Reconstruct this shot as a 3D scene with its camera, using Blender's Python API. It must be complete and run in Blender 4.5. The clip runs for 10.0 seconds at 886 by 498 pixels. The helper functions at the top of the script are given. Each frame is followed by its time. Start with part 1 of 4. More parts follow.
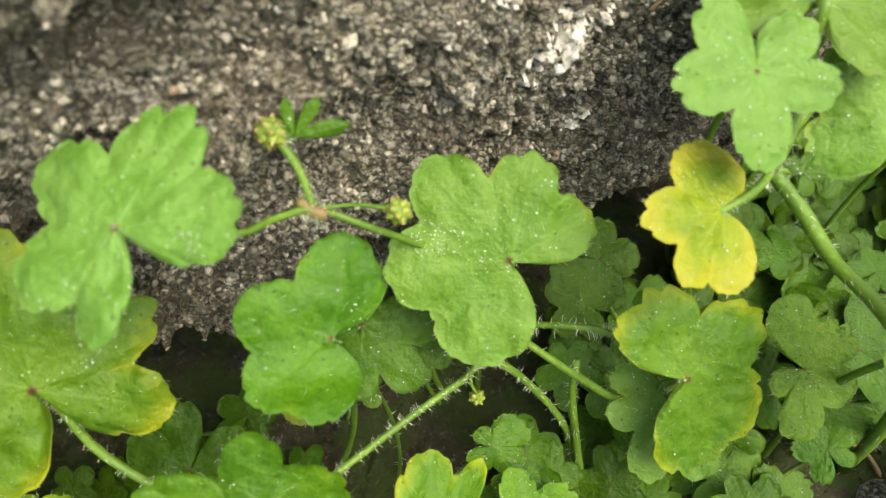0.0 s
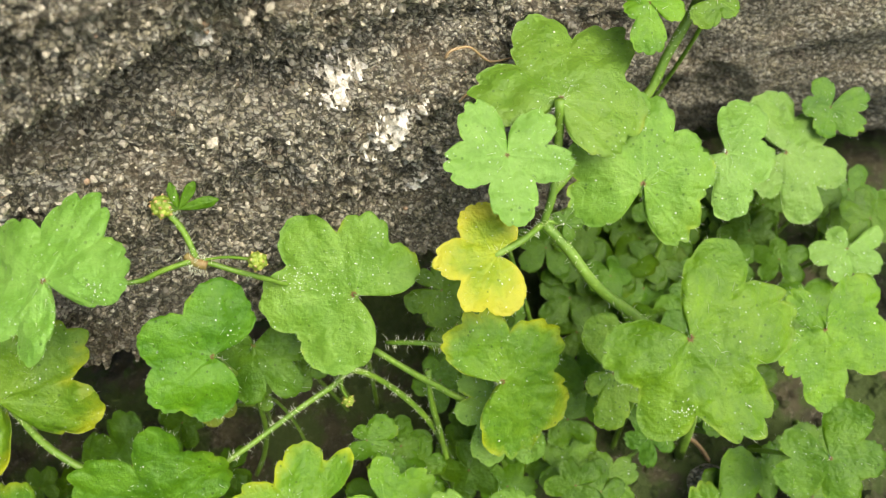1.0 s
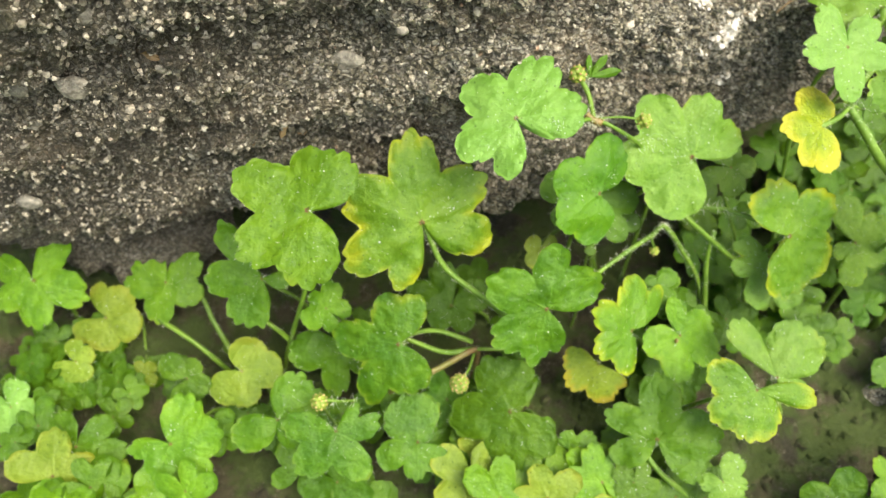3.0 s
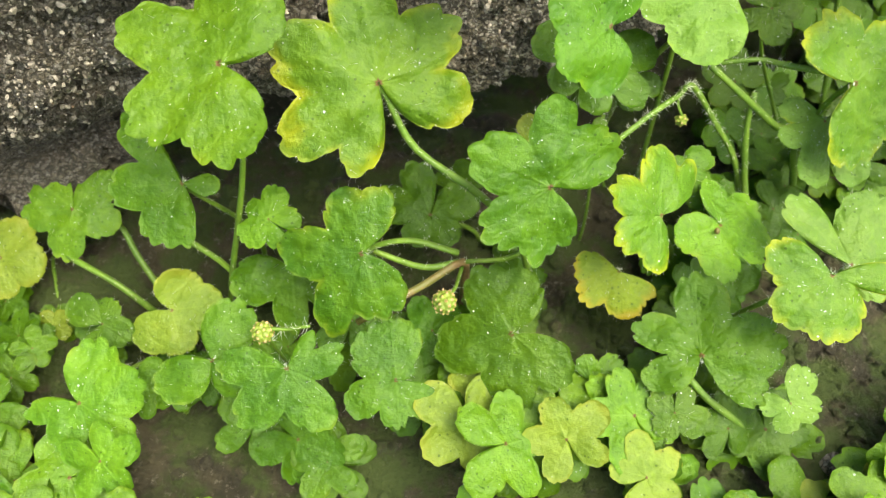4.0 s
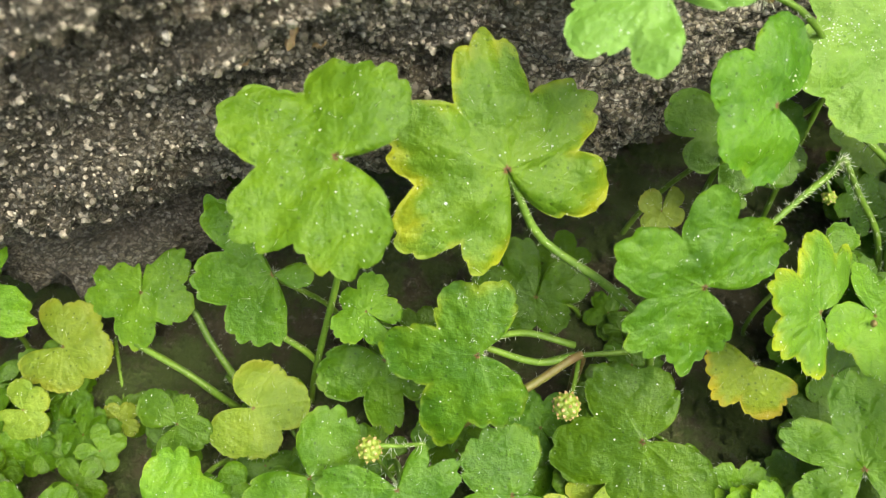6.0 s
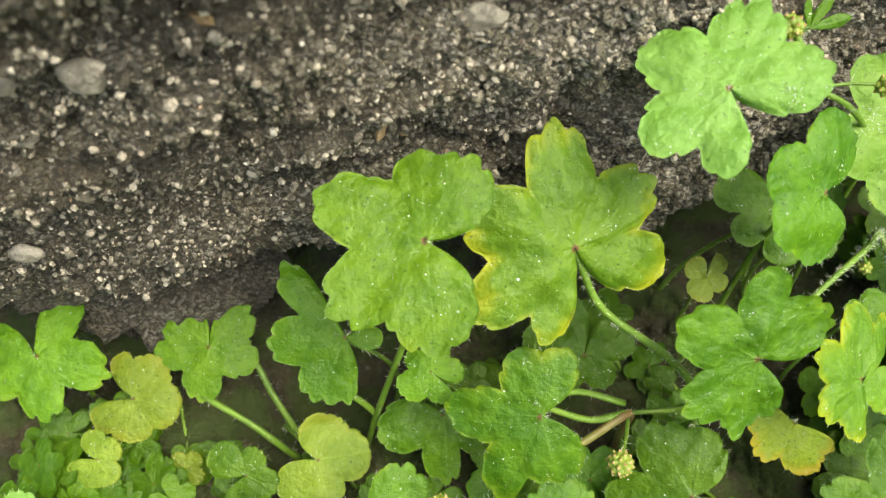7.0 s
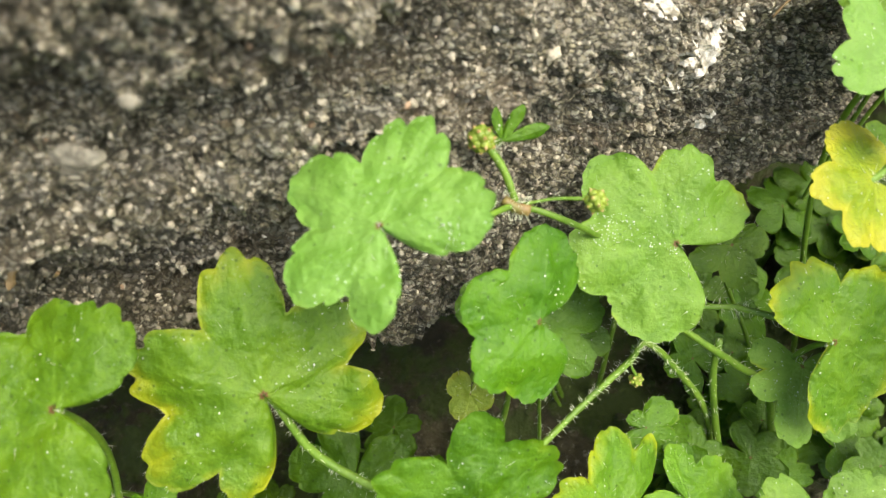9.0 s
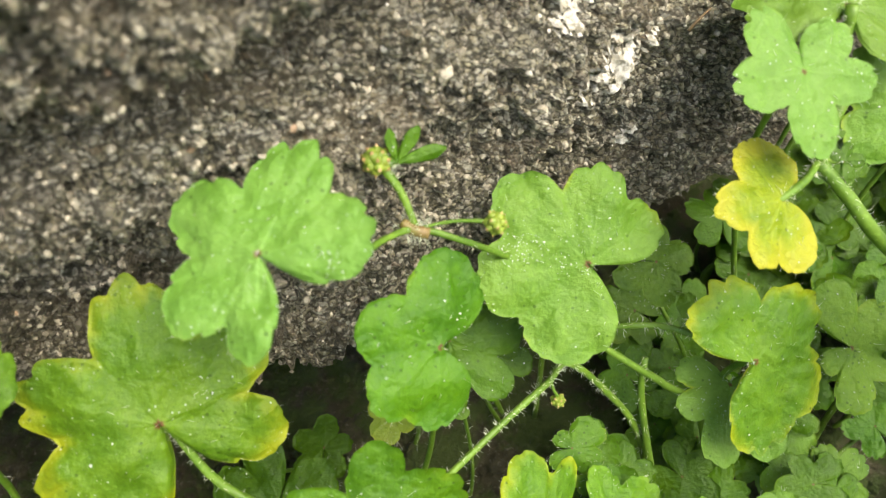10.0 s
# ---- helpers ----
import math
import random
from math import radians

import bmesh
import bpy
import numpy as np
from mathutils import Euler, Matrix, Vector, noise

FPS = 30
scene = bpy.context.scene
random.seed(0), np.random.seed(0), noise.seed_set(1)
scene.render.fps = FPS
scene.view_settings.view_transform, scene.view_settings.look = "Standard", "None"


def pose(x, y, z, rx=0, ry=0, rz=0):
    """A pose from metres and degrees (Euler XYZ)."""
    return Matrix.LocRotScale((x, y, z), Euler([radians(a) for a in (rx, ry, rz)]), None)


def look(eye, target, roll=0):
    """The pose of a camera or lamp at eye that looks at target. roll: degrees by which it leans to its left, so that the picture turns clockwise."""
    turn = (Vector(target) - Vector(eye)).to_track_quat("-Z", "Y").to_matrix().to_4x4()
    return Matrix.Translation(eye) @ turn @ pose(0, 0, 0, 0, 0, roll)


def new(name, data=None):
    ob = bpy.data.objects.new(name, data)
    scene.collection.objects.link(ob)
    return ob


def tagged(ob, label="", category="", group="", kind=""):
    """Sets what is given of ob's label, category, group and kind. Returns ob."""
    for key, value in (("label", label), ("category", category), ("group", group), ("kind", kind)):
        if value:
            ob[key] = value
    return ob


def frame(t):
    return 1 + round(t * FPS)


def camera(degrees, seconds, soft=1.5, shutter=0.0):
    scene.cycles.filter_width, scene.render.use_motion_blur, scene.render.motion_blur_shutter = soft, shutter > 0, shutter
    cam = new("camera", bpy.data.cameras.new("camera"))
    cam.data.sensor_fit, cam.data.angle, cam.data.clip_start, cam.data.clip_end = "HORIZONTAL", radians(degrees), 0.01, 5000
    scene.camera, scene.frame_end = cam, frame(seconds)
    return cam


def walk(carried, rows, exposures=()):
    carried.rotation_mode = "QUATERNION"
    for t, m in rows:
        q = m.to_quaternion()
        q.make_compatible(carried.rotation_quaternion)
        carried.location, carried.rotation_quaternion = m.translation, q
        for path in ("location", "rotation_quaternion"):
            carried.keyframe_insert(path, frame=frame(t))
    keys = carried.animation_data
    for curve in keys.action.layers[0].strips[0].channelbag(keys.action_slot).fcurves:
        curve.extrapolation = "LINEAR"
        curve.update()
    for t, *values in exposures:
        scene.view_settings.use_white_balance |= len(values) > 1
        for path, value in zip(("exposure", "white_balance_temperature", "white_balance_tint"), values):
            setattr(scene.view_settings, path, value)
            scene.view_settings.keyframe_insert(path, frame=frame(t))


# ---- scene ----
# A rough grey stone stands over damp soil; small hairy plants with lobed leaves grow at its foot.
# Plan numbers are in centimetres (CM turns them into metres).
CM = 0.01
cam = camera(61.0, 10.0, 1.1)
cam.data.dof.use_dof = True
cam.data.dof.focus_distance, cam.data.dof.aperture_fstop = 0.125, 26.0
PATH = [
    (0.0, (-0.0000, -0.0000, 0.1300), (-0.0005, 0.0640, 0.0532), -0.21),
    (0.5, (0.0178, -0.0035, 0.1367), (0.0161, 0.0608, 0.0601), -1.91),
    (1.0, (0.0255, -0.0185, 0.1557), (0.0241, 0.0477, 0.0807), -2.28),
    (1.5, (0.0158, -0.0280, 0.1614), (0.0153, 0.0377, 0.0860), -1.59),
    (2.0, (-0.0079, -0.0395, 0.1675), (-0.0078, 0.0260, 0.0919), 0.09),
    (2.5, (-0.0316, -0.0489, 0.1709), (-0.0303, 0.0168, 0.0955), 1.77),
    (3.0, (-0.0475, -0.0625, 0.1673), (-0.0470, 0.0019, 0.0908), 1.82),
    (3.2, (-0.0473, -0.0670, 0.1659), (-0.0464, -0.0040, 0.0883), 2.17),
    (4.3, (-0.0411, -0.0441, 0.1159), (-0.0399, 0.0203, 0.0395), -2.67),
    (4.5, (-0.0401, -0.0382, 0.1179), (-0.0389, 0.0268, 0.0419), -2.91),
    (5.0, (-0.0408, -0.0298, 0.1230), (-0.0399, 0.0359, 0.0475), -3.05),
    (5.5, (-0.0459, -0.0263, 0.1231), (-0.0451, 0.0396, 0.0478), -2.69),
    (6.0, (-0.0606, -0.0324, 0.1213), (-0.0610, 0.0329, 0.0456), -2.74),
    (6.2, (-0.0686, -0.0352, 0.1234), (-0.0690, 0.0306, 0.0481), -2.32),
    (7.3, (-0.0723, -0.0283, 0.1357), (-0.0716, 0.0389, 0.0616), -1.75),
    (7.5, (-0.0688, -0.0266, 0.1368), (-0.0677, 0.0409, 0.0631), -1.92),
    (8.0, (-0.0551, -0.0212, 0.1395), (-0.0528, 0.0474, 0.0668), -1.52),
    (8.5, (-0.0409, -0.0164, 0.1373), (-0.0383, 0.0523, 0.0646), -2.10),
    (9.0, (-0.0291, -0.0115, 0.1330), (-0.0259, 0.0575, 0.0607), -2.48),
    (9.5, (-0.0237, -0.0023, 0.1270), (-0.0195, 0.0669, 0.0550), -2.15),
    (10.0, (-0.0160, -0.0086, 0.1329), (-0.0124, 0.0604, 0.0606), -2.69),
]
walk(cam, [(t, look(eye, target, roll)) for t, eye, target, roll in PATH], [(0.0, 0.47, 6850, 7), (1.0, 0.55, 6850, 7), (2.0, 0.61, 6850, 7), (3.2, 0.88, 6850, 7), (4.5, 0.96, 6850, 7), (6.0, 0.80, 6850, 7), (7.4, 0.79, 6850, 7), (8.5, 0.72, 6850, 7), (10.0, 0.66, 6850, 7)])

# ---- world and light: a bright overcast sky ----
world = bpy.data.worlds.new("overcast_sky")
scene.world = world
world.use_nodes = True
wn = world.node_tree
sky = wn.nodes.new("ShaderNodeTexSky")
sky.sky_type = "NISHITA"
sky.sun_disc = False
sky.sun_elevation, sky.sun_rotation = radians(53), radians(132)
sky.air_density, sky.dust_density, sky.ozone_density = 1.0, 4.0, 1.0
wn.links.new(sky.outputs[0], wn.nodes["Background"].inputs[0])
wn.nodes["Background"].inputs[1].default_value = 0.21
sun_data = bpy.data.lights.new("sun", "SUN")
sun_data.energy, sun_data.angle, sun_data.color = 2.5, radians(40), (1.0, 0.95, 0.86)
sun = new("sun", sun_data)
sun.matrix_world = look((0.3, -0.38, 1.0), (0, 0.05, 0))

# ---- materials ----
def material(name):
    m = bpy.data.materials.new(name)
    m.use_nodes = True
    nt = m.node_tree
    return m, nt, nt.nodes["Principled BSDF"]


class Net:
    """Helpers for building a node tree."""

    def __init__(self, nt):
        self.nt = nt

    def node(self, kind, **inputs):
        n = self.nt.nodes.new(kind)
        for key, value in inputs.items():
            self.put(n.inputs[key.replace("_", " ")], value)
        return n

    def put(self, socket, value):
        if isinstance(value, bpy.types.NodeSocket):
            self.nt.links.new(value, socket)
        else:
            socket.default_value = value

    def math(self, op, a, b=0.0, clamp=False):
        n = self.nt.nodes.new("ShaderNodeMath")
        n.operation, n.use_clamp = op, clamp
        self.put(n.inputs[0], a)
        self.put(n.inputs[1], b)
        return n.outputs[0]

    def mix(self, fac, a, b):
        n = self.nt.nodes.new("ShaderNodeMix")
        n.data_type = "RGBA"
        self.put(n.inputs["Factor"], fac)
        self.put(n.inputs[6], a if isinstance(a, bpy.types.NodeSocket) else (*a, 1))
        self.put(n.inputs[7], b if isinstance(b, bpy.types.NodeSocket) else (*b, 1))
        return n.outputs[2]

    def ramp(self, fac, low, high, a=0.0, b=1.0):
        n = self.nt.nodes.new("ShaderNodeMapRange")
        n.interpolation_type = "SMOOTHSTEP"
        for key, value in zip((0, 1, 2, 3, 4), (fac, low, high, a, b)):
            self.put(n.inputs[key], value)
        return n.outputs[0]

    def coords(self, spread=0.0):
        """Object coordinates, shifted by the object's own random number."""
        c = self.nt.nodes.new("ShaderNodeTexCoord").outputs["Object"]
        if not spread:
            return c
        rnd = self.nt.nodes.new("ShaderNodeObjectInfo").outputs["Random"]
        add = self.nt.nodes.new("ShaderNodeVectorMath")
        self.put(add.inputs[0], c)
        self.put(add.inputs[1], self.math("MULTIPLY", rnd, spread))
        return add.outputs[0]

    def noise(self, vec, scale, detail=3.0, rough=0.55, warp=0.0):
        n = self.node("ShaderNodeTexNoise", Vector=vec, Scale=scale, Detail=detail, Roughness=rough, Distortion=warp)
        return n.outputs["Fac"]

    def cells(self, vec, scale, feature="F1"):
        n = self.node("ShaderNodeTexVoronoi", Vector=vec, Scale=scale)
        n.feature = feature
        return n

    def bump(self, height, strength, distance, normal=None):
        n = self.node("ShaderNodeBump", Strength=strength, Distance=distance, Height=height)
        if normal:
            self.put(n.inputs["Normal"], normal)
        return n.outputs[0]


def leaf_material(name, base, dark, rim, rim_from, rim_to, specks=0.5, glow=0.3):
    m, nt, bsdf = material(name)
    k = Net(nt)
    c = k.coords(3.0)
    edge = k.node("ShaderNodeAttribute")
    edge.attribute_name = "rim"
    vein = k.node("ShaderNodeAttribute")
    vein.attribute_name = "vein"
    rnd = nt.nodes.new("ShaderNodeObjectInfo").outputs["Random"]
    broad = k.noise(c, 130, 3, 0.6)
    fine = k.noise(c, 900, 4, 0.65)
    mottle = k.noise(c, 420, 4, 0.65)
    col = k.mix(k.ramp(broad, 0.36, 0.64, 0.2, 1.0), dark, base)
    col = k.mix(k.ramp(mottle, 0.5, 0.68, 0.0, 0.5), col, dark)
    col = k.mix(k.ramp(mottle, 0.46, 0.3, 0.0, 0.35), col, tuple(min(1.0, v * 1.25 + 0.02) for v in base))
    col = k.mix(k.ramp(fine, 0.45, 0.75, 0.0, 0.35), col, tuple(v * 1.35 for v in base))
    blot = k.math("ADD", edge.outputs["Fac"], k.math("MULTIPLY", k.math("SUBTRACT", broad, 0.5), 0.9))
    col = k.mix(k.ramp(blot, rim_from, rim_to), col, rim)
    col = k.mix(k.math("MULTIPLY", vein.outputs["Fac"], 0.22), col, tuple(min(1.0, v * 1.4 + 0.03) for v in base))
    col = k.mix(k.ramp(edge.outputs["Fac"], 0.055, 0.02), col, (0.16, 0.06, 0.03))
    hue = k.node("ShaderNodeHueSaturation", Color=col)
    k.put(hue.inputs["Hue"], k.math("ADD", 0.494, k.math("MULTIPLY", rnd, 0.010)))
    k.put(hue.inputs["Value"], k.math("ADD", 0.88, k.math("MULTIPLY", rnd, 0.24)))
    col = hue.outputs[0]
    # dust grains, salt flecks and dark pin marks
    dots = k.cells(c, 420)
    pick = k.math("GREATER_THAN", k.node("ShaderNodeSeparateColor", Color=dots.outputs["Color"]).outputs[0], 0.55)
    size = k.math("MULTIPLY", k.node("ShaderNodeSeparateColor", Color=dots.outputs["Color"]).outputs[1], 0.10)
    white = k.math("MULTIPLY", pick, k.math("LESS_THAN", dots.outputs["Distance"], size))
    dust = k.cells(c, 1100)
    dust_pick = k.math("GREATER_THAN", k.node("ShaderNodeSeparateColor", Color=dust.outputs["Color"]).outputs[0], 0.7)
    white = k.math("MAXIMUM", white, k.math("MULTIPLY", k.math("MULTIPLY", dust_pick, 0.55), k.math("LESS_THAN", dust.outputs["Distance"], 0.17)))
    white = k.math("MULTIPLY", white, k.ramp(k.noise(c, 200, 2, 0.5), 0.42, 0.6))
    patch = k.ramp(k.noise(c, 90, 2, 0.5), 0.5, 0.62)
    film = k.math("MULTIPLY", k.ramp(k.noise(c, 2200, 3, 0.7), 0.6, 0.72), patch)
    col = k.mix(k.math("MULTIPLY", k.math("MAXIMUM", white, k.math("MULTIPLY", film, 0.35)), specks), col, (0.75, 0.8, 0.72))
    dark_dots = k.cells(c, 700)
    pin = k.math("MULTIPLY", k.math("LESS_THAN", dark_dots.outputs["Distance"], 0.16),
                 k.math("GREATER_THAN", k.node("ShaderNodeSeparateColor", Color=dark_dots.outputs["Color"]).outputs[2], 0.6))
    col = k.mix(k.math("MULTIPLY", pin, 0.6), col, tuple(v * 0.3 for v in dark))
    k.put(bsdf.inputs["Base Color"], col)
    k.put(bsdf.inputs["Roughness"], k.ramp(fine, 0.3, 0.7, 0.3, 0.5))
    bsdf.inputs["Specular IOR Level"].default_value = 0.32
    h = k.math("ADD", k.math("MULTIPLY", fine, 0.6), k.math("MULTIPLY", k.noise(c, 350, 2, 0.5), 1.0))
    h = k.math("SUBTRACT", h, k.math("MULTIPLY", vein.outputs["Fac"], 0.1))
    normal = k.bump(h, 0.62, 0.0011)
    k.put(bsdf.inputs["Normal"], normal)
    shine = k.node("ShaderNodeBsdfTranslucent", Color=k.mix(0.4, col, (0.28, 0.48, 0.04)), Normal=normal)
    blend = k.node("ShaderNodeMixShader", Fac=glow)
    k.put(blend.inputs[1], bsdf.outputs[0])
    k.put(blend.inputs[2], shine.outputs[0])
    k.put(nt.nodes["Material Output"].inputs["Surface"], blend.outputs[0])
    return m


GREEN, DARK = (0.135, 0.280, 0.010), (0.072, 0.185, 0.006)
LEAF = {
    "green": leaf_material("leaf_green", GREEN, DARK, (0.216, 0.320, 0.016), 0.95, 1.35),
    "fresh": leaf_material("leaf_fresh_green", (0.088, 0.215, 0.006), (0.042, 0.135, 0.004), (0.200, 0.300, 0.006), 1.0, 1.3, 0.4),
    # pale: real dust plus surface sheen, both carried by the lighter base colour
    "pale": leaf_material("leaf_dusty_sheen_green", (0.185, 0.345, 0.060), (0.130, 0.280, 0.032), (0.230, 0.370, 0.030), 1.0, 1.3, 0.8),
    "rimmed": leaf_material("leaf_yellow_edged", (0.128, 0.252, 0.011), (0.072, 0.178, 0.008), (0.34, 0.385, 0.011), 0.78, 1.2, 0.8),
    # speckled sits low as well, so some shade is in its base colour
    "speckled": leaf_material("leaf_speckled_green", (0.088, 0.195, 0.006), (0.040, 0.122, 0.004), (0.200, 0.275, 0.008), 0.85, 1.2, 0.8),
    "yellow": leaf_material("leaf_yellow", (0.30, 0.39, 0.014), (0.16, 0.29, 0.011), (0.47, 0.48, 0.035), 0.5, 1.0, 0.7),
    "yellow2": leaf_material("leaf_yellow_green", (0.200, 0.288, 0.024), (0.128, 0.216, 0.014), (0.256, 0.304, 0.024), 0.8, 1.2, 0.2),
    # dull and dark: base colours lowered to stand for shade over the low leaves
    "dull": leaf_material("leaf_shade_dulled", (0.092, 0.205, 0.005), (0.052, 0.140, 0.003), (0.160, 0.250, 0.010), 0.95, 1.3, 0.4),
    "dark": leaf_material("leaf_shade_darkened", (0.070, 0.165, 0.003), (0.042, 0.115, 0.002), (0.110, 0.215, 0.006), 1.0, 1.3, 0.15),
    "autumn": leaf_material("leaf_turning_orange", (0.22, 0.33, 0.011), (0.15, 0.27, 0.008), (0.42, 0.36, 0.011), 0.78, 1.15, 0.3),
    # thinrim: the yellow rim is its own, the light base stands for glare
    "thinrim": leaf_material("leaf_thin_yellow_rim", (0.168, 0.318, 0.036), (0.112, 0.252, 0.020), (0.31, 0.41, 0.018), 1.0, 1.25, 0.8),
}


def stem_material(name, base, other):
    m, nt, bsdf = material(name)
    k = Net(nt)
    c = k.coords(2.0)
    col = k.mix(k.ramp(k.noise(c, 160, 3), 0.35, 0.65), base, other)
    col = k.mix(k.ramp(k.noise(c, 1500, 3), 0.5, 0.8, 0.0, 0.5), col, tuple(min(1, v * 1.6 + 0.03) for v in base))
    k.put(bsdf.inputs["Base Color"], col)
    bsdf.inputs["Roughness"].default_value = 0.5
    bsdf.inputs["Subsurface Weight"].default_value = 0.15
    bsdf.inputs["Subsurface Radius"].default_value = (0.0006, 0.001, 0.0003)
    k.put(bsdf.inputs["Normal"], k.bump(k.noise(c, 1200, 3), 0.4, 0.0003))
    return m


STEM = stem_material("stem_green", (0.135, 0.245, 0.020), (0.090, 0.180, 0.013))
STEM_RED = stem_material("stem_reddish", (0.20, 0.125, 0.045), (0.17, 0.17, 0.035))
DRY = stem_material("dry_stem", (0.36, 0.25, 0.12), (0.22, 0.15, 0.07))
BUD = stem_material("bud_yellow_green", (0.23, 0.30, 0.03), (0.14, 0.21, 0.02))
BUD_TIP = stem_material("bud_brown_tip", (0.36, 0.24, 0.10), (0.42, 0.34, 0.12))
HAIR, hair_net, hair_bsdf = material("plant_hair")
hair_bsdf.inputs["Base Color"].default_value = (0.62, 0.68, 0.48, 1)
hair_bsdf.inputs["Roughness"].default_value = 0.4


def rock_material(name):
    m, nt, bsdf = material(name)
    k = Net(nt)
    c = k.coords()
    stretch = nt.nodes.new("ShaderNodeMapping")
    k.put(stretch.inputs["Vector"], c)
    stretch.inputs["Rotation"].default_value = (0, radians(16), 0)
    stretch.inputs["Scale"].default_value = (0.4, 1.0, 1.5)
    bands = k.noise(stretch.outputs[0], 42, 4, 0.6, 0.4)
    mid = k.noise(c, 260, 6, 0.72)
    fine = k.noise(c, 1500, 5, 0.75)
    # flaky mineral grains at two sizes, each of its own tone, with dark gaps between
    bend = k.node("ShaderNodeTexNoise", Vector=c, Scale=700.0, Detail=3.0)
    shift = nt.nodes.new("ShaderNodeVectorMath")
    shift.operation = "SCALE"
    k.put(shift.inputs[0], bend.outputs["Color"])
    shift.inputs["Scale"].default_value = 0.0016
    moved = nt.nodes.new("ShaderNodeVectorMath")
    k.put(moved.inputs[0], c)
    k.put(moved.inputs[1], shift.outputs[0])
    flat = nt.nodes.new("ShaderNodeMapping")
    k.put(flat.inputs["Vector"], moved.outputs[0])
    flat.inputs["Rotation"].default_value = (0, radians(20), 0)
    flat.inputs["Scale"].default_value = (0.75, 1.0, 1.35)
    small = k.cells(flat.outputs[0], 1350)
    large = k.cells(flat.outputs[0], 560)
    tone = k.node("ShaderNodeSeparateColor", Color=small.outputs["Color"])
    tone_large = k.node("ShaderNodeSeparateColor", Color=large.outputs["Color"])
    col = k.mix(k.ramp(bands, 0.32, 0.68), (0.42, 0.385, 0.25), (0.70, 0.645, 0.445))
    col = k.mix(k.ramp(mid, 0.36, 0.5, 0.6, 0.0), col, (0.17, 0.155, 0.10))
    col = k.mix(k.ramp(tone.outputs[0], 0.55, 0.05, 0.0, 0.88), col, (0.11, 0.10, 0.066))
    col = k.mix(k.ramp(tone.outputs[1], 0.55, 0.9, 0.0, 0.95), col, (0.86, 0.83, 0.68))
    col = k.mix(k.math("MULTIPLY", k.ramp(tone_large.outputs[0], 0.72, 0.8, 0.0, 0.65), k.ramp(large.outputs["Distance"], 0.55, 0.4)), col, (0.66, 0.61, 0.49))
    col = k.mix(k.math("MULTIPLY", k.ramp(tone_large.outputs[1], 0.9, 0.96, 0.0, 0.5), k.ramp(large.outputs["Distance"], 0.5, 0.35)), col, (0.36, 0.235, 0.135))
    col = k.mix(k.ramp(small.outputs["Distance"], 0.38, 0.66, 0.0, 0.85), col, (0.06, 0.057, 0.036))
    col = k.mix(k.ramp(fine, 0.54, 0.64, 0.0, 0.6), col, (0.74, 0.69, 0.57))
    # rusty brown weathering in cloudy patches
    col = k.mix(k.ramp(k.noise(stretch.outputs[0], 75, 4, 0.6), 0.48, 0.68, 0.0, 0.4), col, (0.40, 0.31, 0.20))
    # darker towards the -x end of the face and upwards, with a noisy border
    place = k.node("ShaderNodeSeparateXYZ", Vector=c)
    end_tone = k.math("ADD", k.math("MULTIPLY", place.outputs[0], -14.0), k.math("MULTIPLY", k.noise(c, 55, 4, 0.65), 1.6))
    end_tone = k.math("ADD", end_tone, k.math("MULTIPLY", place.outputs[2], 3.0))
    col = k.mix(k.ramp(end_tone, 1.5, 2.5, 0.0, 0.64), col, (0.085, 0.075, 0.052))
    # a thin growth of green algae in broad patches
    col = k.mix(k.math("MULTIPLY", k.ramp(k.noise(c, 38, 3, 0.6), 0.56, 0.72), 0.35), col, (0.09, 0.11, 0.035))
    k.put(bsdf.inputs["Base Color"], col)
    bsdf.inputs["Roughness"].default_value = 0.55
    bsdf.inputs["Specular IOR Level"].default_value = 0.5
    h = k.math("ADD", k.math("MULTIPLY", mid, 1.0), k.math("MULTIPLY", fine, 0.5))
    h = k.math("SUBTRACT", h, k.math("MULTIPLY", small.outputs["Distance"], 0.35))
    h = k.math("ADD", h, k.math("MULTIPLY", tone.outputs[2], 0.18))
    h = k.math("SUBTRACT", h, k.math("MULTIPLY", large.outputs["Distance"], 0.3))
    k.put(bsdf.inputs["Normal"], k.bump(h, 1.0, 0.0058))
    return m


ROCK = rock_material("rough_grey_stone")
PALE_STONE, pale_net, pale_bsdf = material("pale_quartz_grain")
pk = Net(pale_net)
island = pale_net.nodes.new("ShaderNodeNewGeometry").outputs["Random Per Island"]
grain_col = pk.mix(pk.ramp(island, 0.1, 0.95), (0.11, 0.10, 0.068), (0.48, 0.435, 0.325))
grain_col = pk.mix(pk.ramp(island, 0.98, 0.985), grain_col, (0.75, 0.71, 0.60))
grain_col = pk.mix(pk.ramp(island, 0.99, 0.995), grain_col, (0.36, 0.24, 0.14))
grain_col = pk.mix(pk.ramp(pk.noise(pk.coords(), 1500, 3), 0.4, 0.7, 0.0, 0.6), grain_col, (0.12, 0.105, 0.08))
pk.put(pale_bsdf.inputs["Base Color"], grain_col)
pale_bsdf.inputs["Roughness"].default_value = 0.45
pk.put(pale_bsdf.inputs["Normal"], pk.bump(pk.noise(pk.coords(), 1200, 4), 0.6, 0.0006))
PEBBLE, pebble_net, pebble_bsdf = material("pale_pebble")
pb = Net(pebble_net)
pb.put(pebble_bsdf.inputs["Base Color"], pb.mix(pb.ramp(pb.noise(pb.coords(), 500, 5, 0.7), 0.35, 0.65), (0.14, 0.127, 0.095), (0.33, 0.305, 0.235)))
pebble_bsdf.inputs["Roughness"].default_value = 0.75
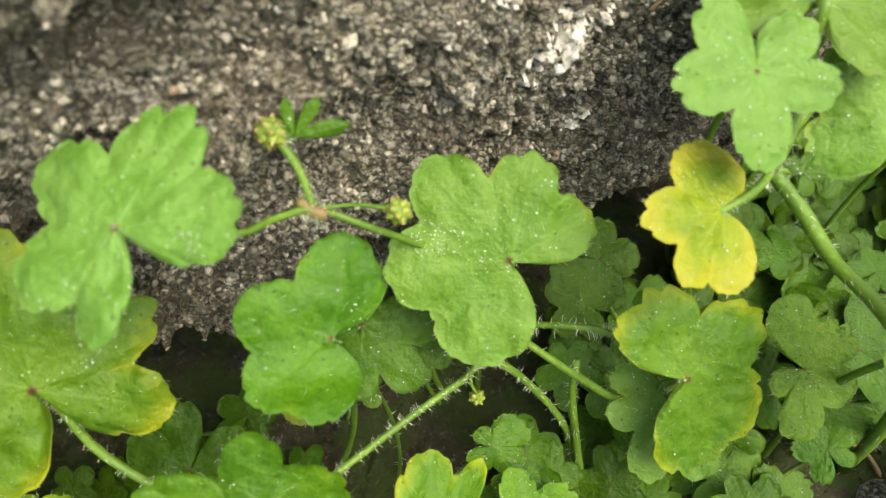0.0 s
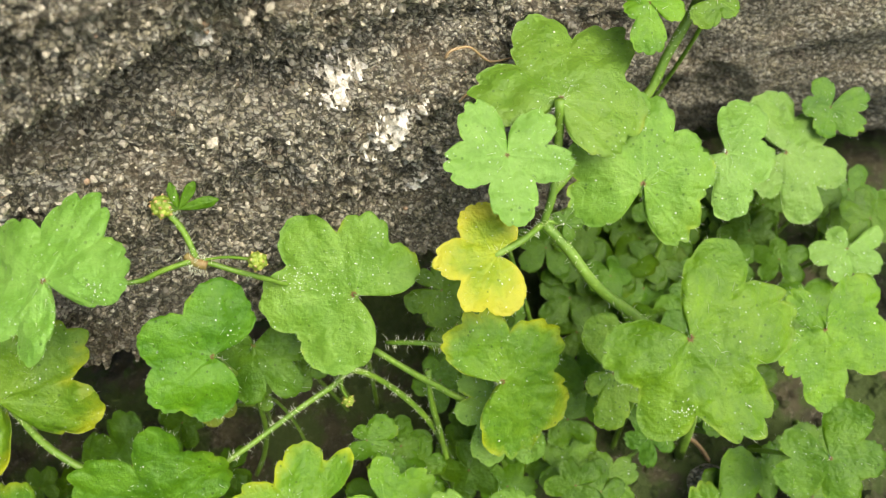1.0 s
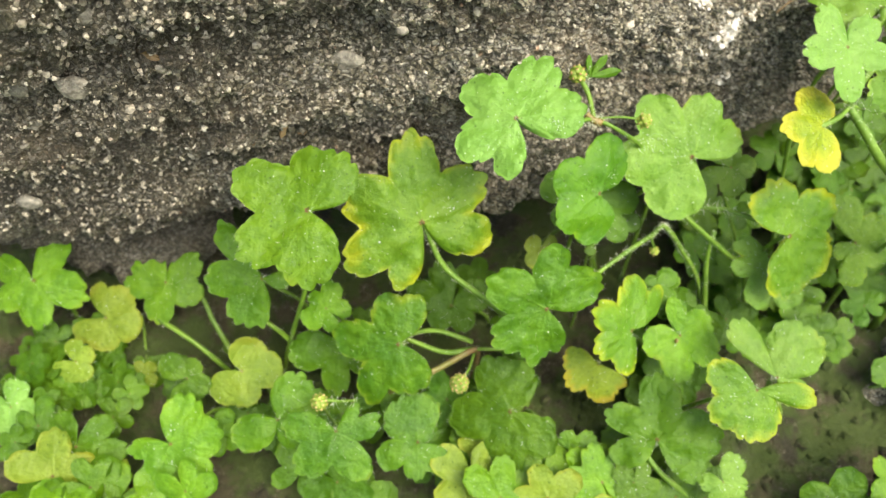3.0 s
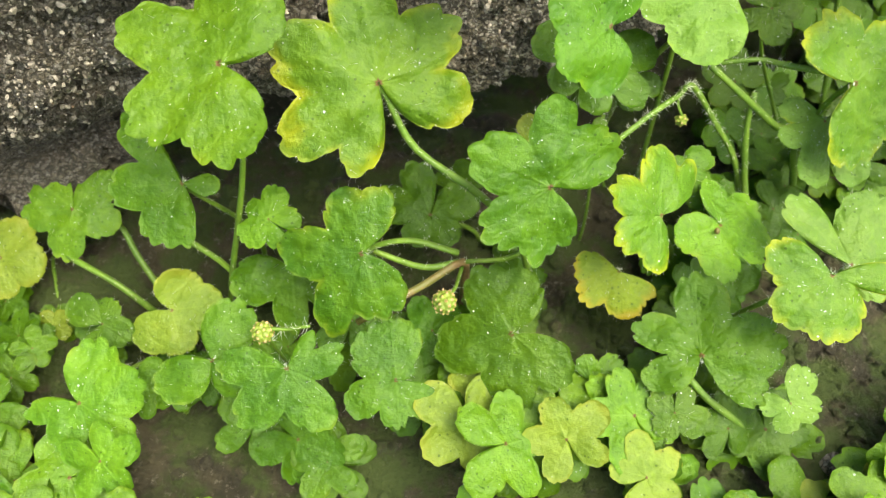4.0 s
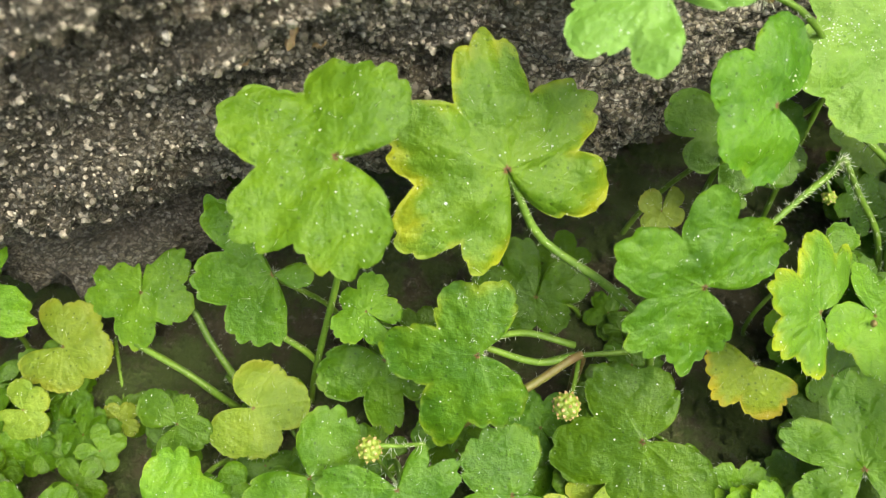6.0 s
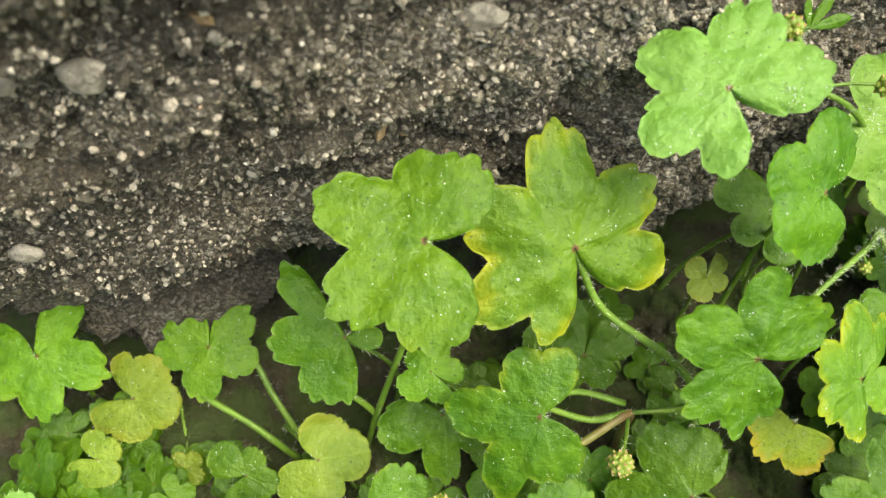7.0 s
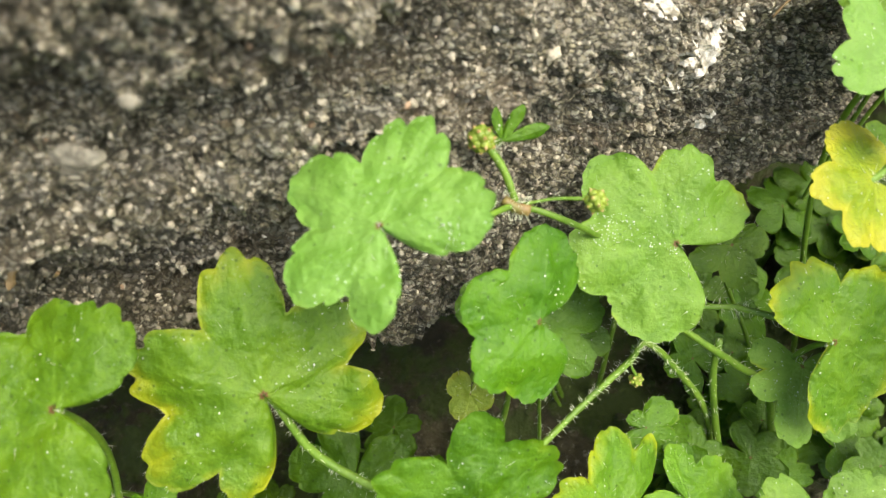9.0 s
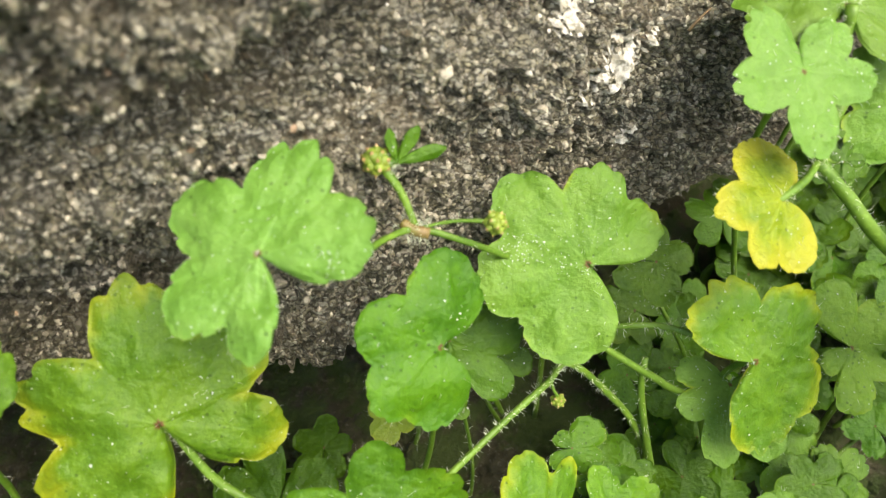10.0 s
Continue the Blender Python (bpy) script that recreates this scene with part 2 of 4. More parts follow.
pb.put(pebble_bsdf.inputs["Normal"], pb.bump(pb.noise(pb.coords(), 900, 4), 0.7, 0.001))
LICHEN, lichen_net, lichen_bsdf = material("white_crust")
lk = Net(lichen_net)
lk.put(lichen_bsdf.inputs["Base Color"], lk.mix(lk.ramp(lk.noise(lk.coords(), 700, 4, 0.7), 0.4, 0.65), (0.34, 0.32, 0.25), (0.74, 0.71, 0.63)))
lichen_bsdf.inputs["Roughness"].default_value = 0.9
lk.put(lichen_bsdf.inputs["Normal"], lk.bump(lk.noise(lk.coords(), 1100, 4), 0.8, 0.0008))
SOIL, soil_net, soil_bsdf = material("damp_soil")
sk = Net(soil_net)
sc = sk.coords()
soil_col = sk.mix(sk.ramp(sk.noise(sc, 60, 5, 0.65), 0.35, 0.65), (0.050, 0.045, 0.019), (0.125, 0.110, 0.050))
soil_col = sk.mix(sk.ramp(sk.noise(sc, 700, 4, 0.7), 0.55, 0.75), soil_col, (0.27, 0.24, 0.16))
soil_col = sk.mix(sk.ramp(sk.noise(sc, 90, 4, 0.6), 0.38, 0.56, 0.0, 0.85), soil_col, (0.075, 0.125, 0.014))
sk.put(soil_bsdf.inputs["Base Color"], soil_col)
soil_bsdf.inputs["Roughness"].default_value = 0.95
sk.put(soil_bsdf.inputs["Normal"], sk.bump(sk.noise(sc, 450, 6, 0.7), 1.0, 0.006))


FLECK, fleck_net, fleck_bsdf = material("pale_dust")
fleck_bsdf.inputs["Base Color"].default_value = (0.62, 0.66, 0.55, 1)
fleck_bsdf.inputs["Roughness"].default_value = 0.6


# ---- meshes ----
def mesh_object(name, verts, faces, mat, parent=None, label="", smooth=True):
    me = bpy.data.meshes.new(name)
    me.from_pydata([tuple(v) for v in verts], [], faces)
    if smooth:
        me.shade_smooth()
    for one in mat if isinstance(mat, (list, tuple)) else [mat]:
        me.materials.append(one)
    ob = new(name, me)
    if parent:
        ob.parent = parent
        ob.matrix_parent_inverse = parent.matrix_basis.inverted()
    if label:
        tagged(ob, label)
    return ob


def lattice(p, seed):
    """Smooth value noise, -1 to 1, at rows of points (arrays of x, y, z)."""
    q = np.floor(p).astype(np.int64)
    w = p - q
    w = w * w * (3 - 2 * w)
    total = 0
    for dx in (0, 1):
        for dy in (0, 1):
            for dz in (0, 1):
                n = (q[:, 0] + dx) * 374761393 + (q[:, 1] + dy) * 668265263 + (q[:, 2] + dz) * 1274126177 + seed * 974711
                n = (n ^ (n >> 13)) * 1274126177 & 0x7FFFFFFF
                n = ((n ^ (n >> 16)) & 0xFFFF) / 32767.5 - 1
                total = total + n * np.abs(1 - dx - w[:, 0]) * np.abs(1 - dy - w[:, 1]) * np.abs(1 - dz - w[:, 2])
    return total


def grid_faces(rows, cols):
    return [(r * cols + c, r * cols + c + 1, (r + 1) * cols + c + 1, (r + 1) * cols + c) for r in range(rows - 1) for c in range(cols - 1)]


# ---- the ground: one sheet, fine near the stone and coarse far off ----
def ground_height(x, y):
    base = -1.9 + 0.16 * np.clip(y, -3, 14)
    p = np.stack([x, y, 0 * x], 1)
    near = np.exp(-((x + 3) ** 2 + (y - 5) ** 2) / 1800)
    lumps = 0.35 * lattice(p / 2.6, 3) + 0.16 * lattice(p / 0.9, 4) + 0.09 * lattice(p / 0.35, 5)
    return base + near * lumps + (1 - near) * 1.5 * lattice(p / 90, 6)


def spaced(inner_from, inner_to, step, outer):
    inside = np.arange(inner_from, inner_to, step)
    grow = step * np.cumsum(1.28 ** np.arange(1, 60))
    grow = grow[grow < outer]
    return np.concatenate([inner_from - grow[::-1], inside, inside[-1] + grow])


gx, gy = np.meshgrid(spaced(-19, 17, 0.16, 6000), spaced(-4, 18, 0.16, 6000))
gz = ground_height(gx.ravel(), gy.ravel())
ground = mesh_object("ground", np.stack([gx.ravel(), gy.ravel(), gz], 1) * CM, grid_faces(*gx.shape), SOIL)
tagged(ground, "dark damp brown soil with crumbs under the plants", "ground", kind="structure")


# ---- the stone: a rough upright face with an undercut foot and a rounded end ----
def stone_front(x, z):
    xc, h = np.clip(x, -13, 3), z - 6
    y = 7.906 + 0.4046 * xc - 0.0817 * h + 0.0123 * xc**2 + 0.0207 * xc * h
    return y + np.where(x < -13, 0.085 * (x + 13), 0) + np.where(x > 3, 0.45 * (x - 3), 0)


def stone_foot(x):
    return np.interp(x, [-40, -13, -11.8, -10.2, -6.5, -4.2, -2.3, 0, 1.9, 3.6, 6], [1.2, 2.2, 2.05, 2.8, 2.7, 2.5, 2.2, 2.6, 2.9, 2.7, 2.6])


# long grooves under overhanging ledges: line (x, z), depth, reach above and below
GROOVES = [
    ([-17, -11.7, -10.4, -8.5, -6.6, -4.9, -2.9, -1.6, 1.0, 4.0], [7.6, 8.4, 9.2, 9.5, 9.2, 8.8, 8.9, 9.5, 8.8, 8.6], 0.6, 0.3, 1.0),
    ([-17, -13.5, -11.3, -9.4, -7.5, -6.0, -4.5, -2.5], [4.9, 5.4, 5.6, 5.75, 5.75, 5.6, 6.1, 6.6], 0.5, 0.25, 0.8),
    ([-17, -13.2, -10.5, -8.4, -6.5], [6.6, 6.9, 7.1, 7.0, 6.4], 0.28, 0.2, 0.5),
    ([-8.0, -6.2, -5.2, -3.4], [6.0, 6.2, 6.5, 6.9], 0.45, 0.5, 0.7),
    ([-6.5, -5.3, -3.8, -1.6, 0.5], [9.9, 9.8, 9.3, 9.5, 10.2], 0.3, 0.2, 0.5),
]


def stone_relief(p):
    """How far the surface stands out, in centimetres, at points in centimetres."""
    tilted = np.stack([p[:, 0] * 0.96 + p[:, 2] * 0.28, p[:, 1], p[:, 2] * 0.96 - p[:, 0] * 0.28], 1)
    out = 0.22 * lattice(p / 3.1, 11)
    layer = lattice(tilted * np.array([0.22, 0.5, 0.75]), 12)
    out += 0.26 * (1 - 2 * np.abs(layer))
    stray = 0.35 * lattice(p / 0.9, 19) + 0.15 * lattice(p / 0.4, 20)
    for gx_line, gz_line, deep, above, below in GROOVES:
        d = p[:, 2] - np.interp(p[:, 0], gx_line, gz_line) + stray
        ends = np.clip((p[:, 0] - gx_line[0]) / 2, 0, 1) * np.clip((gx_line[-1] - p[:, 0]) / 2, 0, 1)
        out -= deep * ends * (1 + 0.5 * stray) * np.exp(-((d / np.where(d > 0, above, below)) ** 2))
    pits = lattice(p / 1.9, 18)
    rough = 0.55 + 0.75 * np.clip(pits + 0.4, 0, 1)
    out += 0.09 * lattice(tilted * np.array([0.9, 1.2, 1.6]), 13)
    out += 0.36 * (0.5 - np.abs(lattice(tilted * np.array([0.6, 1.6, 3.0]), 25))) + 0.12 * (0.5 - np.abs(lattice(tilted * np.array([2.6, 4.5, 7.0]), 26)))
    out += rough * (0.15 * lattice(p / 0.55, 14) + 0.22 * np.abs(lattice(p / 0.36, 17)) + 0.34 * np.abs(lattice(p / 0.17, 15)) ** 0.8)
    out += 0.10 * lattice(p / 0.1, 16) - 0.25
    return out


def stone_points():
    front_x = np.concatenate([np.linspace(-60, -17, 30), np.arange(-16.6, 4.9, 0.047)])
    turn = np.linspace(0, 1, 60)[1:]
    heights = np.concatenate([np.arange(0, 9.2, 0.047), np.linspace(9.4, 16, 24)])
    # profile: inset and height over the foot, from deep below the undercut to the top
    under = [(9.0, 1.3), (6.0, 1.0), (4.0, 0.8), (2.6, 0.55), (1.9, 0.4), (1.4, 0.22), (1.0, 0.1)]
    under = [(i + (j - i) * f, a + (b - a) * f) for (i, a), (j, b) in zip(under, under[1:]) for f in np.linspace(0, 1, 6)[:-1]]
    rim = [(0.9 * max(0.0, 1 - h / 1.1) ** 2.0, h) for h in heights]
    top = [(0.5, 16.6), (1.3, 17.0), (3.0, 17.3), (8.0, 17.5), (25.0, 17.6)]
    profile = under + rim + top
    rows = []
    for inset, h in profile:
        z = stone_foot(front_x) + h
        y = stone_front(front_x, z) + inset
        end_z = stone_foot(np.array([4.9]))[0] + h
        y0 = stone_front(np.array([4.9]), np.array([end_z]))[0]
        swing = radians(78) * np.minimum(turn * 3.0, 1)
        radius = max(0.25, 1.6 - inset)
        cx, cy = 4.9 - 0.45 * 1.0, y0 + 1.6
        ex = cx + radius * np.sin(swing) + 0.1
        ey = cy - radius * np.cos(swing) + np.maximum(turn * 3.0 - 1, 0) * 8
        shift = np.linspace(0, 1, len(turn))
        row_x = np.concatenate([front_x, ex + (front_x[-1] - ex[0]) * (1 - shift)])
        row_y = np.concatenate([y, ey + (y[-1] - ey[0]) * (1 - shift)])
        row_z = np.concatenate([z, np.full(len(turn), end_z)])
        rows.append(np.stack([row_x, row_y, row_z], 1))
    return np.array(rows)


def stand_out(pts, calm=None):
    """Push a sheet of points along its own normals by the stone's relief, less where calm is under 1."""
    calm = np.ones(pts.shape[:2]) if calm is None else calm
    du, dv = np.gradient(pts, axis=1), np.gradient(pts, axis=0)
    n = np.cross(du, dv)
    n /= np.linalg.norm(n, axis=2, keepdims=True) + 1e-9
    flat = pts.reshape(-1, 3)
    return (flat + n.reshape(-1, 3) * (stone_relief(flat) * calm.reshape(-1))[:, None]), n.reshape(-1, 3)


sheet = stone_points()
over_foot = sheet[..., 2] - stone_foot(sheet[..., 0])
stone_verts, stone_normals = stand_out(sheet, np.clip(0.3 + over_foot * 0.9, 0.3, 1))
stone = mesh_object("rock", stone_verts * CM, grid_faces(*sheet.shape[:2]), ROCK)
tagged(stone, "rough weathered grey stone with layered pitted face and undercut foot", "rock")

# pebbly grains and flakes that stand out of the stone
rng = random.Random(7)
BASE_VERTS = [Vector(v).normalized() for v in ((0, 0, 1), (0.9, 0, 0.4), (0.28, 0.85, 0.4), (-0.72, 0.53, 0.4), (-0.72, -0.53, 0.4), (0.28, -0.85, 0.4),
                                               (0.72, 0.53, -0.4), (-0.28, 0.85, -0.4), (-0.9, 0, -0.4), (-0.28, -0.85, -0.4), (0.72, -0.53, -0.4), (0, 0, -1))]
BASE_FACES = [(0, 1, 2), (0, 2, 3), (0, 3, 4), (0, 4, 5), (0, 5, 1), (1, 6, 2), (2, 7, 3), (3, 8, 4), (4, 9, 5), (5, 10, 1),
              (6, 7, 2), (7, 8, 3), (8, 9, 4), (9, 10, 5), (10, 6, 1), (11, 7, 6), (11, 8, 7), (11, 9, 8), (11, 10, 9), (11, 6, 10)]


def crumb(verts, faces, at, size, flat=0.6, normal=None):
    turn = Euler((rng.uniform(0, 6), rng.uniform(0, 6), rng.uniform(0, 6))).to_matrix()
    scale = Vector((1, rng.uniform(0.6, 1), rng.uniform(flat, 1)))
    first = len(verts)
    for v in BASE_VERTS:
        w = turn @ Vector((v.x * scale.x, v.y * scale.y, v.z * scale.z)) * size * rng.uniform(0.75, 1.15)
        verts.append(at + w)
    faces += [tuple(first + i for i in f) for f in BASE_FACES]


visible = np.nonzero((stone_verts[:, 0] > -16.5) & (stone_verts[:, 0] < 6.5) & (stone_verts[:, 2] > 2.0) & (stone_verts[:, 2] < 11.5) & (stone_normals[:, 1] < -0.1))[0]
dice = np.random.default_rng(7)
chosen = dice.choice(visible, 26000)
size = 0.02 + 0.055 * dice.random(len(chosen)) ** 2.2 + np.where(dice.random(len(chosen)) < 0.025, 0.05, 0.0)
ball = np.array([tuple(v) for v in BASE_VERTS])
squash = dice.uniform(0.55, 1.1, (len(chosen), 1, 3))
turned = dice.normal(size=(len(chosen), 3, 3))
turned = np.linalg.qr(turned)[0]
body = np.einsum("nij,nkj->nki", turned, ball[None] * squash * dice.uniform(0.75, 1.2, (len(chosen), 12, 1)))
body = body * size[:, None, None] + (stone_verts[chosen] - stone_normals[chosen] * size[:, None] * 0.2)[:, None]
grain_faces = (np.array(BASE_FACES)[None] + 12 * np.arange(len(chosen))[:, None, None]).reshape(-1, 3).tolist()
grain_verts = body.reshape(-1, 3) * CM
grains = mesh_object("grit", grain_verts, grain_faces, PALE_STONE, stone, "small pale and brown grains set in the stone", smooth=False)
tagged(grains, kind="stuff")


def nearest_on_stone(x, z):
    i = visible[np.argmin((stone_verts[visible, 0] - x) ** 2 + (stone_verts[visible, 2] - z) ** 2)]
    return Vector(stone_verts[i]), Vector(stone_normals[i])


def crust(x, z, wide, high, slant, patchy):
    """A broken white crust: a thin sheet over the stone's face with a ragged, gappy outline."""
    rows, cols = sheet.shape[:2]
    grid = stone_verts.reshape(rows, cols, 3)
    out = stone_normals.reshape(rows, cols, 3)
    dx, dz = grid[..., 0] - x, grid[..., 2] - z
    u, v = dx * math.cos(slant) + dz * math.sin(slant), dz * math.cos(slant) - dx * math.sin(slant)
    ragged = (0.45 * lattice(grid.reshape(-1, 3) / 0.22, 51) + 1.5 * patchy * lattice(grid.reshape(-1, 3) / 0.08, 52)).reshape(rows, cols)
    keep = ((u / wide) ** 2 + (v / high) ** 2 + ragged < 0.8) & (out[..., 1] < 0.1)
    keep = keep[:-1, :-1] & keep[1:, 1:]
    index, verts, faces = {}, [], []
    for r, c in np.argwhere(keep):
        corner = []
        for q in ((r, c), (r, c + 1), (r + 1, c + 1), (r + 1, c)):
            if q not in index:
                index[q] = len(verts)
                verts.append((grid[q] + out[q] * (0.012 + 0.02 * rng.random())) * CM)
            corner.append(index[q])
        faces.append(tuple(corner))
    return mesh_object("white_crust", verts, faces, LICHEN, stone, "chalky white crust patch", smooth=False)


for spot in ((-0.89, 9.83, 0.26, 0.2, 0.3, 0.5), (0.77, 8.24, 0.42, 0.40, -0.5, 1.0), (1.48, 7.13, 0.72, 0.34, 0.5, 1.0), (1.55, 6.85, 0.3, 0.12, 0.5, 0.6), (1.85, 5.73, 0.24, 0.15, 0.35, 0.2)):
    crust(*spot)


def embedded(x, z, size):
    """A worn pebble half sunk in the stone's face."""
    at, n = nearest_on_stone(x, z)
    u, w = np.meshgrid(np.linspace(0, 2 * math.pi, 21), np.linspace(0.01, math.pi - 0.01, 12))
    p = np.stack([np.cos(u) * np.sin(w) * 1.15, 0.45 * np.cos(w), np.sin(u) * np.sin(w) * 0.85], 2).reshape(-1, 3)
    p = p * (1 + 0.22 * lattice(p * 1.3 + x * 3.7, 41) + 0.07 * lattice(p * 3.5 + z, 42))[:, None] * size
    mesh_object("pebble", (p + np.array(at) - np.array(n) * size * 0.05) * CM, grid_faces(*u.shape), PEBBLE, stone, "pale pebble set in the stone")


for x, z, size in ((-6.54, 8.16, 0.36), (-11.26, 8.29, 0.40), (-12.30, 8.17, 0.24), (-12.57, 7.09, 0.24), (-10.17, 9.46, 0.13), (-9.66, 8.67, 0.15), (-8.14, 8.70, 0.14), (-13.75, 4.56, 0.32), (-10.26, 10.17, 0.30),
                   (-9.4, 7.9, 0.13), (-7.9, 6.9, 0.10), (-5.5, 9.3, 0.14), (-4.2, 8.9, 0.11), (-9.9, 6.0, 0.12), (-3.1, 9.6, 0.13), (-0.3, 9.0, 0.12), (0.2, 7.4, 0.10)):
    embedded(x, z, size * 0.75)


# the second stone, further back beyond the end of the first
def back_stone():
    u, v = np.meshgrid(np.linspace(0, 1, 150), np.linspace(0, 1, 90))
    a = radians(200) + u * radians(150)
    x = 13 + 10.5 * np.sign(np.cos(a)) * np.abs(np.cos(a)) ** 0.6
    y = 21 + 7.5 * np.sign(np.sin(a)) * np.abs(np.sin(a)) ** 0.5
    b = (v - 0.5) * math.pi
    pinch = np.abs(np.cos(b)) ** 0.35
    x, y, z = 13 + (x - 13) * pinch, 21 + (y - 21) * pinch, 8.5 + 7.5 * np.sign(np.sin(b)) * np.abs(np.sin(b)) ** 0.5
    pts = np.stack([x, y, z], 2)
    verts, _ = stand_out(pts)
    ob = mesh_object("rock", verts * CM, grid_faces(*u.shape), ROCK)
    return tagged(ob, "second weathered grey stone behind the plants", "rock")


back_stone()


def foot_stone(x0, y0, z0, rx, ry, rz):
    u, v = np.meshgrid(np.linspace(0, 2 * math.pi, 120), np.linspace(0.02, math.pi - 0.02, 70))
    pts = np.stack([x0 + rx * np.cos(u) * np.sin(v), y0 + ry * np.sin(u) * np.sin(v), z0 - rz * np.cos(v)], 2)
    verts, _ = stand_out(pts)
    ob = mesh_object("rock", verts * CM, grid_faces(*u.shape), ROCK)
    return tagged(ob, "small rough stone wedged in shade under the large stone", "rock")


foot_stone(-13.7, 7.9, 1.5, 3.1, 1.6, 1.7)


# ---- plants ----
def plant(x, y, label):
    z = float(ground_height(np.array([x]), np.array([y]))[0])
    ob = new("creeping_plant")
    ob.matrix_basis = pose(x * CM, y * CM, z * CM)
    ob.empty_display_size = 0.01
    return tagged(ob, label, "plant", "plants at the foot of the stone")


def lobed_radius(theta, lobes, sinus, round_=2.6, teeth=0.10):
    """Outline of a lobed leaf: the radius at each angle, its offset from the lobe's middle vein, and the mean length of the lobes.
    A lobe (the higher round_, the blunter) is its direction in degrees, its length and, where it is not regular, how far it spreads to either side in degrees.
    Lobes are rounded wedges that meet in notches; small cuts leave rounded teeth along their edges. The stalk comes in at the sinus."""
    turn = np.degrees(theta)
    lobes = sorted(lobes, key=lambda lobe: (lobe[0] - sinus) % 360)
    mean = float(np.mean([lobe[1] for lobe in lobes]))
    radius, off = np.full(len(theta), 0.06 * mean), np.zeros(len(theta))
    for i, (a, r, *spread) in enumerate(lobes):
        if spread:
            before, after = spread
        else:
            before = (a - lobes[i - 1][0]) % 360 * 0.645 if i else min(50.0, (a - sinus) % 360)
            after = (lobes[i + 1][0] - a) % 360 * 0.645 if i + 1 < len(lobes) else min(50.0, (sinus - a) % 360)
        gap = (turn - a + 180) % 360 - 180
        u = np.clip(gap / np.where(gap < 0, max(before, 1), max(after, 1)), -1, 1)
        reach = r * (1 - np.abs(u) ** round_) ** 0.6
        tooth = u * max(2, round(max(before, after) / 15)) * 0.95
        odd = 0.55 + 0.45 * np.sin(np.round(tooth - 0.5 * np.sign(tooth)) * 2.7 + a)
        reach = reach * (1 - teeth * odd * (1 - np.abs(np.cos(math.pi * tooth))) ** 1.5)
        off = np.where(reach > radius, np.radians(gap), off)
        radius = np.maximum(radius, reach)
    return radius, off, mean


LEAF_LABEL = {
    "green": "green lobed leaf with toothed edges and dust specks", "fresh": "bright fresh green rounded lobed leaf",
    "pale": "dusty grey-green lobed leaf with its pale sheen in the colour", "rimmed": "green lobed leaf with yellowing edges", "speckled": "green lobed leaf flecked with white dust",
    "yellow": "bright yellow lobed leaf with a green patch", "yellow2": "small yellow-green rounded leaf", "dull": "green lobed leaf low among the stalks, dulled to stand for shade",
    "dark": "green leaf low down with shade put into its dark colour", "thinrim": "pale green lobed leaf with a thin yellow rim", "autumn": "green lobed leaf turning orange at the edges",
}


def flecks(blade, top, f, mean, rnd, patches):
    """Dust grains lying on a blade: some anywhere, and crowded patches of white crust as (x, y, radius, count) on the blade."""
    spots = [(top[i][0], top[i][1], top[i][2], 0.005 + 0.011 * rnd.random() ** 2) for i in rnd.choices(range(len(top) // 4, len(top) - len(top) // 13), k=int(11 * mean + 4))]
    for px, py, wide, number in patches:
        for _ in range(number):
            a, r = rnd.uniform(0, 6.28), wide * rnd.random() ** 0.8
            x, y = px + r * math.cos(a), py + r * math.sin(a) * 0.8
            i = int(np.argmin((top[:, 0] - x) ** 2 + (top[:, 1] - y) ** 2))
            spots.append((x, y, top[i][2], 0.003 + 0.008 * rnd.random() ** 2))
    verts, faces = [], []
    for x, y, z, size in spots:
        first = len(verts)
        sx, sy = rnd.uniform(0.6, 1.6), rnd.uniform(0.6, 1.3)
        verts += [Vector((x + v.x * size * sx, y + v.y * size * sy, z + 0.004 + v.z * size * 0.5)) * CM for v in BASE_VERTS]
        faces += [tuple(first + q for q in t) for t in BASE_FACES]
    ob = mesh_object("dust", verts, faces, FLECK)
    ob.parent = blade
    tagged(ob, "white dust flecks", kind="stuff")


def blade_hairs(blade, top, count, mean, rnd):
    """Short pale hairs lying on a blade and fringing its edge; the last row of the blade's points is its edge."""
    verts, faces = [], []
    spots = [(rnd.randrange(count, len(top) - count), False) for _ in range(int(14 * mean))]
    spots += [(rnd.randrange(len(top) - count, len(top)), True) for _ in range(int(34 * mean))]
    for i, edge in spots:
        x, y, z = top[i]
        a = math.atan2(y, x) + (rnd.uniform(-0.5, 0.5) if edge else rnd.uniform(-1.2, 1.2))
        long = rnd.uniform(0.05, 0.10) if edge else rnd.uniform(0.07, 0.17)
        root = Vector((x, y, z + (-0.01 if edge else 0.004)))
        way = Vector((math.cos(a), math.sin(a), rnd.uniform(-0.1, 0.25)))
        side = Vector((-math.sin(a), math.cos(a), 0)) * 0.0026
        k = len(verts)
        verts += [(root + side) * CM, (root - side) * CM, (root + Vector((0, 0, 0.006))) * CM, (root + way * long) * CM]
        faces += [(k, k + 1, k + 3), (k + 1, k + 2, k + 3), (k + 2, k, k + 3), (k, k + 2, k + 1)]
    ob = mesh_object("hairs", verts, faces, HAIR)
    ob.parent = blade
    tagged(ob, "short pale leaf hairs", kind="stuff")


def leaf_frame(normal):
    n = Vector(normal).normalized()
    ux = (Vector((1, 0, 0)) - n * n.x).normalized()
    return Matrix((ux, n.cross(ux), n)).transposed()


